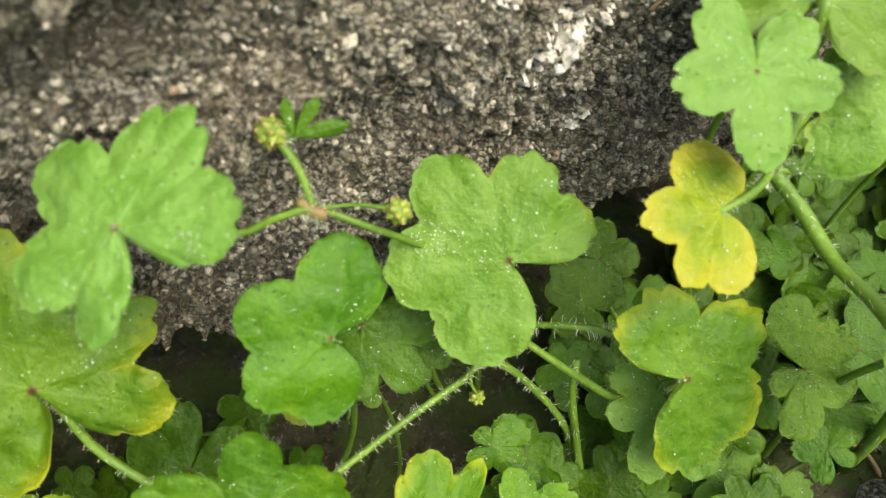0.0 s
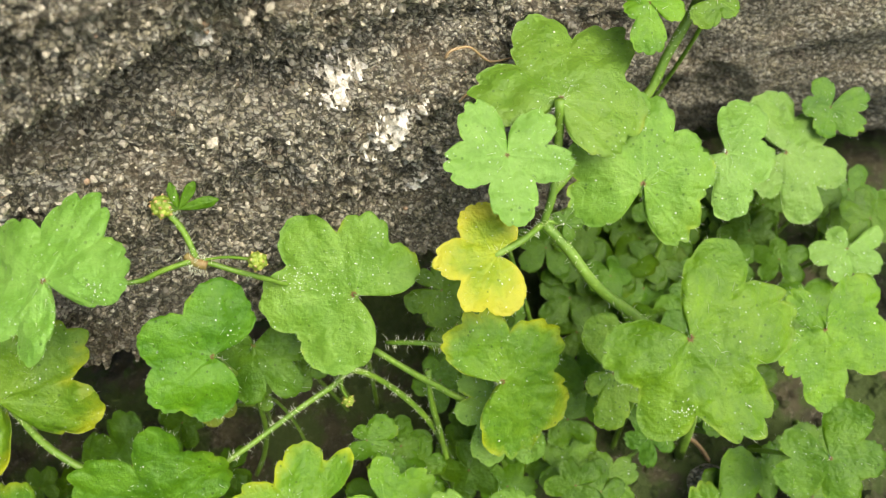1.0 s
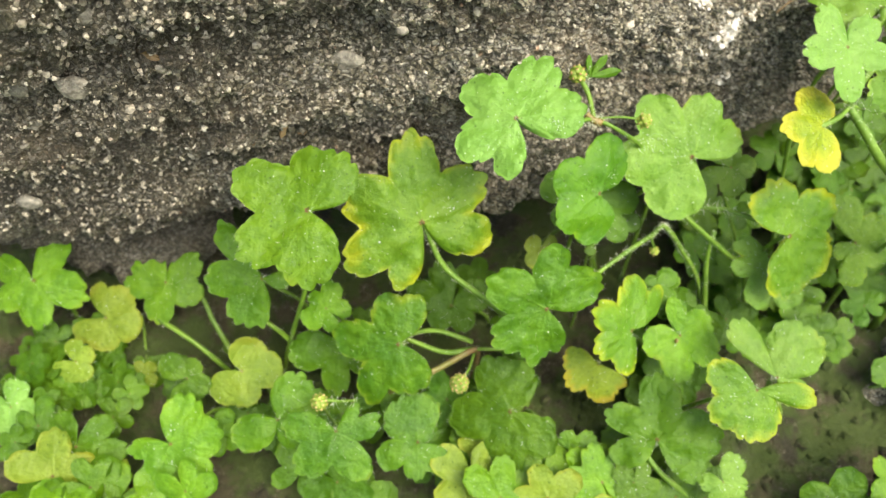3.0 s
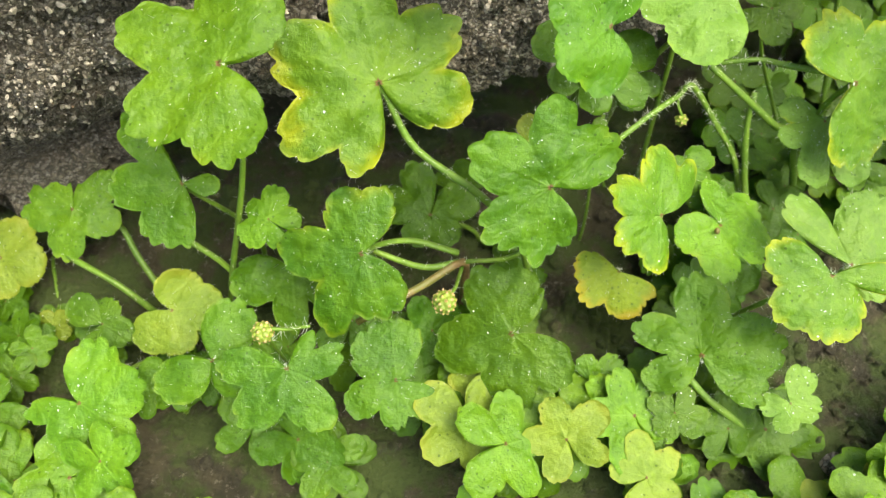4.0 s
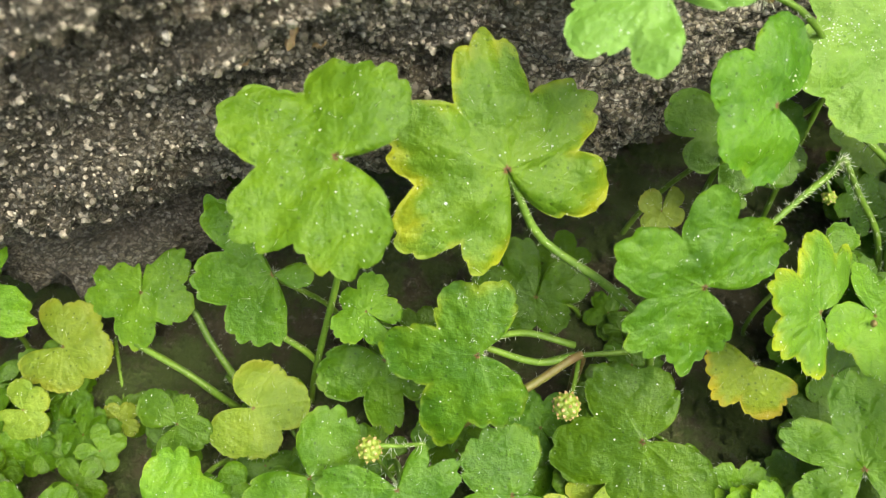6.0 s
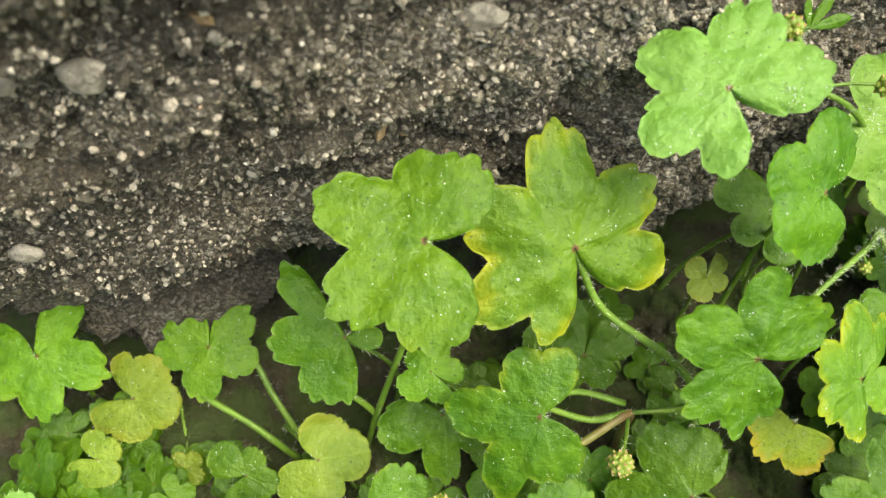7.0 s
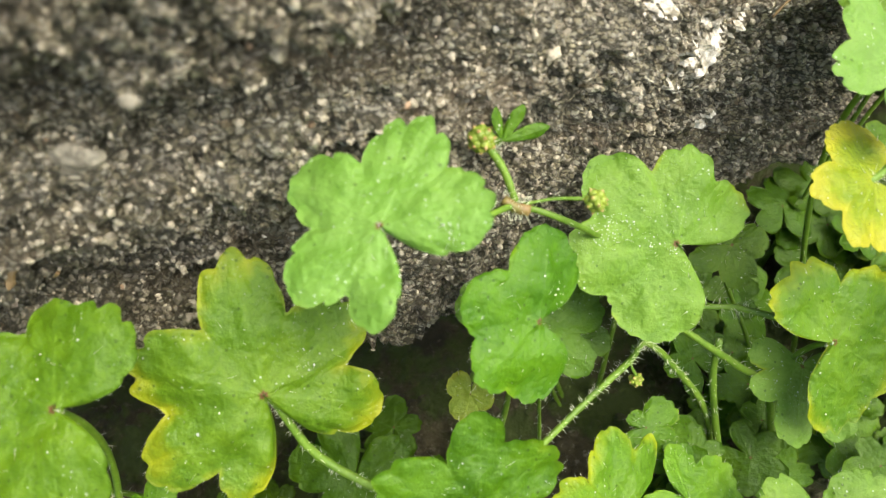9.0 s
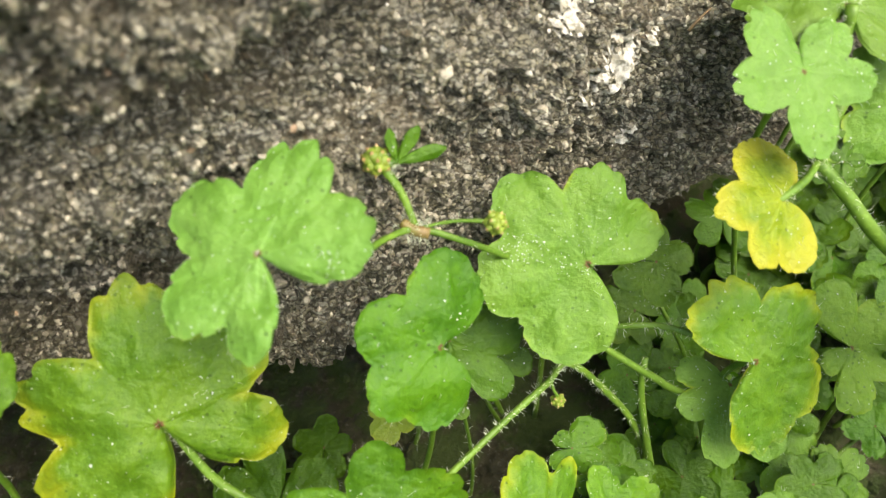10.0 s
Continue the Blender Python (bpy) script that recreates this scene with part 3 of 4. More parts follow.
def leaf(owner, at, normal, lobes, sinus, kind, round_=2.6, fine=True, cup=None, stalk_to=None, dust=(), teeth=0.10):
    rnd = random.Random(int(1000 * at[0] + 77 * at[1] + 13 * at[2]))
    count, rings = (216, 13) if fine else (90, 7)
    theta = radians(sinus) + np.linspace(radians(1.5), radians(358.5), count)
    radius, off, mean = lobed_radius(theta, lobes, sinus, round_, teeth)
    radius = radius * (1 + 0.008 * np.sin(theta * 23 + rnd.uniform(0, 6)) + 0.006 * np.sin(theta * 47 + rnd.uniform(0, 6)))
    f = np.linspace(0.0, 1.0, rings)[:, None] ** 0.85
    f[0] = 0.015
    r = f * radius[None]
    x, y = r * np.cos(theta), r * np.sin(theta)
    # relief: a shallow dish, lobes ribbed along their veins, edges that wave and curl
    dish = rnd.uniform(-0.10, 0.06) if cup is None else cup
    across = r * np.sin(off)[None]
    rib = np.clip(np.abs(across) / (0.32 * mean), 0, 1)
    z = dish * r**2 / mean + 0.012 * mean * f**0.7 * (np.clip(rib * 1.6, 0, 1) ** 0.8 - 0.5) * (1 - 0.7 * f**2)
    z -= 0.10 * mean * f**3 * (0.4 + 0.6 * np.sin(theta * 2 + rnd.uniform(0, 6))[None] ** 2) * rnd.uniform(0.3, 1.2)
    z += 0.03 * mean * f * np.sin(3 * theta + rnd.uniform(0, 6))[None]
    p = np.stack([x.ravel(), y.ravel(), 0 * x.ravel() + at[0]], 1)
    z += (0.022 * lattice(p / 0.17, 21) + 0.065 * lattice(p / 0.45, 22)).reshape(z.shape) * mean * np.clip(f * 4, 0, 1)
    thick = 0.022 + 0.012 * (1 - f)
    top = np.stack([x, y, z + 0 * f], 2).reshape(-1, 3)
    low = np.stack([x * (1 - 0.006 * f), y * (1 - 0.006 * f), z - thick * np.where(f > 0.999, 0.35, 1)], 2).reshape(-1, 3)
    faces = grid_faces(rings, count)
    m = rings * count
    faces += [tuple(m + i for i in reversed(q)) for q in faces]
    e = (rings - 1) * count
    faces += [(e + i + 1, e + i, m + e + i, m + e + i + 1) for i in range(count - 1)]
    faces += [(i * count, (i + 1) * count, m + (i + 1) * count, m + i * count) for i in range(rings - 1)]
    faces += [((i + 1) * count + count - 1, i * count + count - 1, m + i * count + count - 1, m + (i + 1) * count + count - 1) for i in range(rings - 1)]
    ob = mesh_object("leaf", np.concatenate([top, low]) * CM, faces, LEAF[kind])
    vein = np.exp(-((across / (0.014 + 0.006 * mean)) ** 2)) * (1 - 0.6 * f)
    rim = np.broadcast_to(f, r.shape)
    for name, values in (("rim", rim), ("vein", vein)):
        layer = ob.data.attributes.new(name, "FLOAT", "POINT")
        layer.data.foreach_set("value", np.tile(values.ravel(), 2).astype(np.float32))
    ob.parent = owner
    ob.matrix_parent_inverse = owner.matrix_basis.inverted()
    ob.matrix_basis = Matrix.Translation(Vector(at) * CM) @ leaf_frame(normal).to_4x4()
    tagged(ob, LEAF_LABEL[kind])
    if fine:
        flecks(ob, top, f, mean, rnd, dust)
        blade_hairs(ob, top, count, mean, rnd)
    n = Vector(normal).normalized()
    root = Vector(at) - n * 0.04
    if stalk_to != "none":
        bx, by = at[0] + rnd.uniform(-1.6, 1.6), at[1] + rnd.uniform(0.2, 2.0)
        if stalk_to:
            end = Vector(stalk_to)
        else:
            end = Vector((bx, by, float(ground_height(np.array([bx]), np.array([by]))[0]) - 0.1))
        drop = (root - end).length
        c1 = root + (-n * 0.5 + Vector((0, 0.1, -0.5))) * drop * 0.35
        c2 = end + Vector((rnd.uniform(-0.2, 0.2), rnd.uniform(-0.1, 0.1), 0.35)) * drop
        pts = [root * (1 - t) ** 3 + c1 * 3 * t * (1 - t) ** 2 + c2 * 3 * t * t * (1 - t) + end * t**3 for t in (i / 8 for i in range(9))]
        stalk(owner, pts, 0.032 + 0.018 * mean, hairs=26 if fine else 0)
    return ob


def glide(pts, steps):
    """A smooth line through the points (Catmull-Rom)."""
    pts = [Vector(p) for p in pts]
    ext = [pts[0] * 2 - pts[1], *pts, pts[-1] * 2 - pts[-2]]
    line = []
    for a, b, c, d in zip(ext, ext[1:], ext[2:], ext[3:]):
        for s in range(steps):
            t = s / steps
            line.append(0.5 * (2 * b + (c - a) * t + (2 * a - 5 * b + 4 * c - d) * t * t + (3 * b - a - 3 * c + d) * t**3))
    return line + [pts[-1]]


def stalk(owner, pts, thick, mat=None, hairs=0, hair_length=0.13, name="stalk", label="", taper=0.25):
    rnd = random.Random(int(abs(pts[0][0] * 991 + pts[-1][2] * 37 + pts[0][1] * 113) * 10))
    line = glide(pts, 4)
    sides, verts, faces = 9, [], []
    hoops = []
    side = None
    for i, p in enumerate(line):
        way = (line[min(i + 1, len(line) - 1)] - line[max(i - 1, 0)]).normalized()
        side = (side - way * side.dot(way)).normalized() if side else way.orthogonal().normalized()
        other = way.cross(side)
        size = thick * (1 + taper * (i / len(line) - 0.5)) * rnd.uniform(0.95, 1.05)
        hoops.append((p, side.copy(), other, size, way))
        for s in range(sides):
            a = 2 * math.pi * s / sides
            groove = 0.85 if s == 0 else 1.0
            verts.append((p + (side * math.cos(a) + other * math.sin(a)) * size * groove) * CM)
    for i in range(len(line) - 1):
        for s in range(sides):
            t = (s + 1) % sides
            faces.append((i * sides + s, i * sides + t, (i + 1) * sides + t, (i + 1) * sides + s))
    faces.append(tuple(range(sides - 1, -1, -1)))
    faces.append(tuple((len(line) - 1) * sides + s for s in range(sides)))
    ob = mesh_object(name, verts, faces, mat or STEM, owner, label)
    if hairs:
        hv, hf = [], []
        for _ in range(hairs):
            p, a, b, size, way = rnd.choice(hoops)
            p = p + way * rnd.uniform(-0.5, 0.5) * 0.15
            ang = rnd.uniform(0, 2 * math.pi)
            out = a * math.cos(ang) + b * math.sin(ang)
            root = p + out * size * 0.8
            mid = root + (out + way * rnd.uniform(-0.4, 0.7)) * hair_length * rnd.uniform(0.25, 0.6)
            tip = mid + (out * 0.8 + way * rnd.uniform(-0.8, 1.0) + Vector((0, 0, rnd.uniform(-0.3, 0.3)))) * hair_length * rnd.uniform(0.2, 0.6)
            w = way.cross(out)
            k = len(hv)
            for q, half in ((root, 0.0045), (mid, 0.0032)):
                hv += [(q + w * half) * CM, (q - w * half) * CM, (q + way * half * 1.6) * CM]
            hv.append(tip * CM)
            hf += [(k, k + 1, k + 4, k + 3), (k + 1, k + 2, k + 5, k + 4), (k + 2, k, k + 3, k + 5), (k + 3, k + 4, k + 6), (k + 4, k + 5, k + 6), (k + 5, k + 3, k + 6)]
        fuzz = mesh_object("hairs", hv, hf, HAIR, ob, "fine pale hairs")
        tagged(fuzz, kind="stuff")
    return ob


def seed_head(owner, at, size, toward, count=26, label="round yellow-green seed head with brown tips"):
    """A small round head of pointed fruits."""
    rnd = random.Random(int(abs(at[0] * 311 + at[2] * 71)))
    at, toward = Vector(at), Vector(toward).normalized()
    verts, faces, tips_v, tips_f = [], [], [], []
    for i in range(count):
        up = 1 - 1.75 * (i + 0.5) / count
        ring = math.sqrt(1 - up * up)
        a = i * 2.39996
        side = toward.orthogonal().normalized()
        d = toward * up + (side * math.cos(a) + toward.cross(side) * math.sin(a)) * ring
        s = size * rnd.uniform(0.34, 0.46)
        w = d.orthogonal().normalized()
        v = d.cross(w)
        k = len(verts)
        for h, rad in ((0.35, 0.6), (0.75, 1.0), (0.98, 0.75), (1.12, 0.25)):
            for q in range(6):
                b = 2 * math.pi * q / 6
                verts.append((at + d * size * h * 0.85 + (w * math.cos(b) + v * math.sin(b)) * s * rad) * CM)
        for h in range(3):
            for q in range(6):
                t = (q + 1) % 6
                faces.append((k + h * 6 + q, k + h * 6 + t, k + h * 6 + 6 + t, k + h * 6 + 6 + q))
        k2 = len(tips_v)
        tip = at + d * size * 0.94
        bend = (d + w * rnd.uniform(-0.6, 0.6)).normalized()
        for q in range(4):
            b = 2 * math.pi * q / 4
            tips_v.append((tip + (w * math.cos(b) + v * math.sin(b)) * s * 0.4) * CM)
        tips_v.append((tip + bend * size * rnd.uniform(0.1, 0.22)) * CM)
        tips_f += [(k2 + q, k2 + (q + 1) % 4, k2 + 4) for q in range(4)]
    core = len(verts)
    for v in BASE_VERTS:
        verts.append((at + v * size * 0.8) * CM)
    faces += [tuple(core + i for i in f) for f in BASE_FACES]
    head = mesh_object("seed_head", verts, faces, BUD, owner, label)
    mesh_object("crown", tips_v, tips_f, BUD_TIP, head, "brownish dry crown", smooth=False)
    return head


climbing = plant(5.5, 8.2, "tall creeping plant, pale lobed leaves and one yellow leaf")
trailing = plant(0.6, 7.4, "trailing plant with rounded leaves and seed heads against the stone")
front = plant(-3.8, 4.1, "leafy creeping plant with yellow-edged lobed leaves in front of the stone")
left = plant(-10.3, 4.6, "low creeping plant with small pale green leaves below the stone")
right = plant(4.2, 5.4, "creeping plant with dull green leaves over bare soil")

leaf(trailing, (-3.34, 4.98, 7.34), (-0.18, -0.49, 0.85), [(7, 1.37, 49, 56), (64, 1.47, 42, 52), (143, 1.34, 58, 44), (212, 1.33, 57, 38), (263, 1.22, 42, 32)], 307, "pale", 1.7, dust=[(0.79, -0.17, 0.26, 70), (0.0, 0.02, 0.1, 14)], stalk_to="none")
leaf(trailing, (-1.38, 4.92, 5.40), (0.36, -0.71, 0.61), [(44, 0.96, 30, 58), (80, 1.29, 58, 58), (155, 1.20, 58, 58), (214, 1.20, 54, 58), (260, 1.13, 58, 62)], 358, "fresh", 1.7, teeth=0.05)
leaf(trailing, (0.82, 6.15, 5.38), (-0.02, -0.69, 0.72), [(29, 1.25, 39, 58), (76, 1.45, 33, 48), (132, 1.74, 37, 37), (185, 1.65, 47, 45), (243, 1.48, 58, 66)], 330, "thinrim", 2.1, teeth=0.07, dust=[(-0.92, 0.27, 0.36, 130), (-0.35, 0.05, 0.22, 36), (-0.03, -0.08, 0.12, 20)])
leaf(trailing, (2.30, 7.18, 4.14), (0.00, -0.58, 0.82), [(11, 0.63), (89, 0.67), (146, 0.61), (199, 0.77), (269, 0.74)], 170, "dull")
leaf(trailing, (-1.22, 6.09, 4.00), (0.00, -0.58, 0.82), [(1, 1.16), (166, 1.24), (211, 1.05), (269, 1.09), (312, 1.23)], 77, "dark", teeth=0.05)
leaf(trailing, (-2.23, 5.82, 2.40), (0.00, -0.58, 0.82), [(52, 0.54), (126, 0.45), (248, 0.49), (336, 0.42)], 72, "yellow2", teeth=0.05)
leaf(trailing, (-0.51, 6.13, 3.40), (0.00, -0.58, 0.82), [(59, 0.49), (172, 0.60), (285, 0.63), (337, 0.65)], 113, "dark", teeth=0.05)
leaf(trailing, (-1.06, 5.58, 3.00), (0.00, -0.58, 0.82), [(0, 0.06), (130, 0.33), (243, 0.28)], 180, "dull", teeth=0.05)
leaf(climbing, (3.26, 6.04, 6.46), (0.33, -0.48, 0.81), [(121, 0.93, 103, 58), (190, 1.09, 46, 38), (236, 1.07, 34, 46), (280, 0.99, 58, 58)], 358, "yellow", 1.7, teeth=0.05, stalk_to="none")
leaf(climbing, (3.40, 6.80, 7.90), (0.20, -0.62, 0.76), [(38, 1.01, 34, 47), (127, 1.01, 44, 56), (190, 1.00, 46, 58), (282, 1.12, 54, 47), (355, 1.11, 47, 27)], 84, "pale", 1.7)
leaf(climbing, (4.30, 7.75, 8.20), (0.07, -0.40, 0.91), [(52, 1.85, 39, 36), (100, 1.73, 40, 44), (171, 1.47, 58, 56), (317, 1.26, 45, 58), (357, 1.47, 58, 58)], 250, "thinrim", 1.7, dust=[(0.15, 0.25, 0.18, 25)], stalk_to="none")
leaf(climbing, (5.69, 7.10, 6.92), (0.05, -0.72, 0.69), [(17, 1.30, 58, 25), (37, 1.23, 33, 40), (88, 1.52, 46, 58), (142, 1.39, 31, 54), (198, 1.25, 58, 47), (310, 1.28, 35, 58)], 260, "thinrim", 2.1, stalk_to="none")
leaf(climbing, (6.02, 4.50, 6.25), (0.01, -0.56, 0.83), [(14, 1.79, 54, 44), (62, 1.69, 39, 41), (195, 1.34, 51, 54), (250, 1.61, 37, 44), (304, 1.80, 41, 43)], 124, "green", 1.7, dust=[(-0.16, -1.05, 0.22, 50), (0.84, -1.01, 0.08, 10)])
leaf(climbing, (7.73, 8.85, 6.00), (0.00, -0.58, 0.82), [(56, 1.18), (231, 0.82), (268, 1.26), (345, 1.00)], 165, "pale")
leaf(climbing, (9.75, 10.38, 4.60), (0.00, -0.58, 0.82), [(40, 1.25), (95, 1.45), (240, 1.1), (288, 1.6), (338, 1.45)], 160, "pale", teeth=0.05)
leaf(climbing, (10.76, 11.12, 5.20), (0.00, -0.58, 0.82), [(14, 0.90), (111, 0.69), (172, 0.61), (255, 0.70), (322, 0.86)], 50, "fresh")
leaf(climbing, (5.67, 8.65, 9.30), (0.00, -0.58, 0.82), [(63, 0.65), (128, 0.78), (197, 0.42), (270, 0.79), (344, 0.58)], 308, "green")
leaf(climbing, (6.71, 8.68, 9.30), (0.00, -0.58, 0.82), [(69, 0.58), (125, 0.69), (223, 0.51), (330, 0.39)], 178, "green")
leaf(front, (-7.42, 4.04, 5.61), (-0.07, -0.53, 0.85), [(57, 1.42, 55, 58), (93, 1.35, 58, 58), (154, 1.76, 47, 40), (216, 1.72, 46, 44), (273, 1.62, 58, 58)], 358, "green", 1.7)
leaf(front, (-5.13, 4.58, 4.72), (0.21, -0.77, 0.60), [(34, 1.78, 35, 50), (97, 2.00, 37, 40), (158, 1.86, 45, 47), (214, 1.96, 40, 30), (251, 1.61, 28, 33), (344, 1.68, 43, 49)], 292, "rimmed", 1.7, dust=[(0.59, 0.47, 0.12, 12), (-0.8, -0.68, 0.1, 10)], stalk_to="none")
leaf(front, (-5.63, 3.21, 2.05), (-0.17, -0.80, 0.57), [(67, 1.26, 33, 58), (106, 1.23, 58, 58), (180, 1.66, 40, 47), (248, 1.84, 46, 16), (284, 1.37, 58, 60)], 358, "speckled", 1.7, dust=[(-0.23, 0.93, 0.14, 25), (-0.07, 0.24, 0.08, 12)], stalk_to="none")
leaf(front, (-2.39, 3.23, 3.53), (0.10, -0.85, 0.51), [(34, 1.39, 49, 58), (86, 1.52, 36, 38), (151, 1.54, 47, 44), (216, 1.43, 43, 50), (260, 1.42, 35, 32), (285, 1.12, 32, 33)], 331, "fresh", 1.7, stalk_to="none")
leaf(front, (-0.30, 3.43, 2.50), (0.54, -0.55, 0.63), [(42, 1.49, 30, 24), (80, 1.30, 49, 58), (158, 1.29, 47, 31), (202, 1.13, 42, 50), (263, 1.03, 58, 58)], 358, "rimmed", 1.7)
leaf(front, (1.14, 4.00, 1.53), (0.30, -0.42, 0.86), [(28, 1.11, 58, 49), (99, 0.95, 58, 37), (201, 1.08, 58, 49), (264, 1.16, 58, 58), (335, 1.29, 39, 58)], 139, "green", 1.7)
leaf(front, (-2.96, 2.34, 0.59), (-0.36, -0.64, 0.67), [(80, 1.24, 54, 58), (120, 1.44, 52, 51), (198, 1.69, 52, 43), (267, 1.74, 50, 36), (318, 1.40, 57, 48)], 16, "dull", 1.7)
leaf(front, (-6.96, 1.47, 1.13), (0.00, -0.58, 0.82), [(21, 1.05, 58, 15), (54, 0.78, 35, 21), (176, 1.27, 37, 38), (229, 1.32, 42, 48), (306, 1.30, 54, 31)], 107, "fresh", 1.7)
leaf(front, (0.42, 1.69, 0.61), (-0.23, -0.45, 0.86), [(8, 1.51, 58, 58), (89, 1.57, 54, 34), (153, 1.35, 49, 25), (199, 1.16, 30, 53), (316, 1.33, 28, 58)], 270, "dull", 1.7)
leaf(front, (-5.14, 1.73, 0.10), (0.00, -0.58, 0.82), [(52, 0.45, 58, 57), (94, 1.17, 59, 94), (211, 1.08, 43, 33), (271, 0.91, 43, 23), (319, 0.92, 46, 39)], 358, "fresh")
leaf(front, (-0.70, 3.70, 0.60), (0.00, -0.58, 0.82), [(170, 0.91, 42, 58), (214, 0.98, 38, 39), (282, 0.97, 55, 45), (324, 0.88, 27, 19)], 358, "autumn")
leaf(front, (-1.42, 1.75, -0.30), (0.00, -0.58, 0.82), [(32, 0.73), (105, 0.55), (226, 0.61), (305, 0.74)], 166, "dull")
leaf(front, (-0.05, 1.00, -0.20), (0.00, -0.58, 0.82), [(49, 0.56), (134, 0.54), (237, 0.51), (341, 0.71)], 84, "dull")
leaf(front, (-7.46, 4.34, 1.81), (0.00, -0.58, 0.82), [(82, 0.69), (137, 0.55), (214, 0.69), (306, 0.65), (350, 0.62)], 321, "green")
leaf(front, (-7.27, 4.3, 0.35), (0.00, -0.58, 0.82), [(198, 1.36, 56, 52), (272, 1.38, 46, 28), (318, 1.06, 41, 24)], 358, "dull", 1.7)
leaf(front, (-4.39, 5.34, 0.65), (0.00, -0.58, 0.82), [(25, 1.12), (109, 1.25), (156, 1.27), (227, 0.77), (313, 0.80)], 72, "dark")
leaf(left, (-11.96, 5.75, 0.81), (0.00, -0.58, 0.82), [(45, 1.15, 58, 43), (140, 1.20, 55, 51), (180, 1.15, 27, 56), (260, 1.14, 58, 48), (338, 1.04, 58, 58)], 86, "green", 1.7)
leaf(left, (-15.09, 5.35, 1.28), (0.00, -0.58, 0.82), [(61, 1.34, 44, 43), (152, 1.23, 28, 53), (221, 1.17, 54, 36), (278, 1.30, 52, 42), (341, 1.39, 41, 58)], 114, "green", 1.7)
leaf(left, (-13.48, 4.97, 0.23), (0.00, -0.58, 0.82), [(55, 0.95, 58, 58), (106, 0.97, 24, 37), (204, 0.98, 23, 54), (266, 0.89, 58, 58), (344, 0.99, 58, 58)], 162, "yellow2", teeth=0.05)
leaf(left, (-14.07, 3.89, -0.21), (0.00, -0.58, 0.82), [(34, 0.53, 58, 58), (107, 0.60, 58, 47), (204, 0.61, 33, 58), (251, 0.59, 58, 58), (305, 0.58, 58, 58)], 162, "yellow2", teeth=0.05)
leaf(left, (-12.55, 3.97, -0.90), (0.00, -0.58, 0.82), [(37, 0.42), (134, 0.39), (258, 0.27), (328, 0.45)], 186, "yellow2")
leaf(left, (-8.91, 4.59, 2.60), (0.12, -0.65, 0.75), [(128, 1.74, 14, 28), (183, 1.38, 42, 39), (241, 1.27, 46, 56), (271, 1.20, 26, 17), (356, 0.66, 44, 39)], 312, "dull", 2.1)
leaf(left, (-9.69, 3.61, -0.01), (0.10, -0.50, 0.86), [(6, 1.02, 58, 58), (71, 0.90, 58, 77), (231, 0.98, 58, 58), (283, 0.92, 58, 50)], 160, "yellow2", teeth=0.05)
leaf(left, (-11.03, 3.36, -0.03), (0.00, -0.58, 0.82), [(72, 0.55), (144, 0.86), (247, 0.69), (328, 0.65)], 209, "dull")
leaf(left, (-10.98, 1.55, 0.05), (0.00, -0.58, 0.82), [(14, 1.29, 58, 58), (70, 1.26, 58, 57), (190, 1.08, 30, 31), (246, 0.95, 58, 58), (326, 1.23, 47, 28)], 144, "green", 1.7)
leaf(left, (-8.35, 1.81, 0.91), (0.00, -0.58, 0.82), [(64, 1.21, 60, 58), (204, 1.19, 45, 60), (314, 0.82, 59, 58)], 140, "dull", 1.7)
leaf(left, (-13.39, 1.64, -0.40), (0.00, -0.58, 0.82), [(36, 1.05), (132, 0.98), (215, 1.19), (283, 1.16), (355, 1.24)], 76, "dull")
leaf(left, (-15.34, 2.65, -0.40), (0.00, -0.58, 0.82), [(82, 0.71), (181, 0.84), (274, 0.76), (349, 0.65)], 127, "pale")
leaf(right, (3.38, 5.36, 3.73), (0.19, -0.80, 0.56), [(41, 1.42, 58, 58), (115, 1.44, 56, 58), (138, 1.41, 58, 32), (278, 1.65, 46, 55), (326, 1.51, 56, 58)], 203, "rimmed", 1.7)
leaf(right, (1.91, 0.88, 0.20), (0.00, -0.58, 0.82), [(58, 0.75), (185, 0.55), (249, 0.55), (347, 0.59)], 111, "thinrim")
leaf(right, (2.19, 1.99, 2.50), (0.00, -0.58, 0.82), [(155, 1.15, 36, 58), (214, 1.21, 40, 47), (260, 1.15, 58, 79), (349, 1.31, 19, 33)], 70, "rimmed", 2.1)
leaf(right, (3.08, 2.73, 1.76), (0.00, -0.58, 0.82), [(53, 1.48, 58, 58), (128, 1.65, 26, 22), (325, 0.90, 47, 43)], 278, "thinrim")
leaf(right, (3.44, 5.78, 2.50), (0.00, -0.58, 0.82), [(163, 0.92), (200, 1.00), (257, 1.37), (294, 1.42), (346, 0.72)], 119, "thinrim")
leaf(right, (5.68, 6.19, 2.60), (0.00, -0.58, 0.82), [(45, 1.00), (98, 1.22), (218, 0.64), (256, 1.12), (333, 0.88)], 147, "green")
leaf(right, (9.63, 6.48, 3.55), (0.00, -0.58, 0.82), [(43, 1.44, 58, 38), (122, 0.95, 27, 55), (228, 1.18, 58, 31), (268, 1.59, 40, 38), (341, 1.50, 58, 58)], 88, "green", 1.7)
leaf(right, (9.77, 4.69, 1.74), (-0.31, -0.44, 0.84), [(6, 0.99), (54, 1.25), (158, 0.96), (200, 1.13), (283, 0.83)], 112, "dull")
leaf(right, (11.58, 9.50, 2.40), (0.00, -0.58, 0.82), [(31, 0.96), (126, 0.58), (191, 0.87), (247, 0.83), (323, 0.90)], 42, "pale", teeth=0.05)
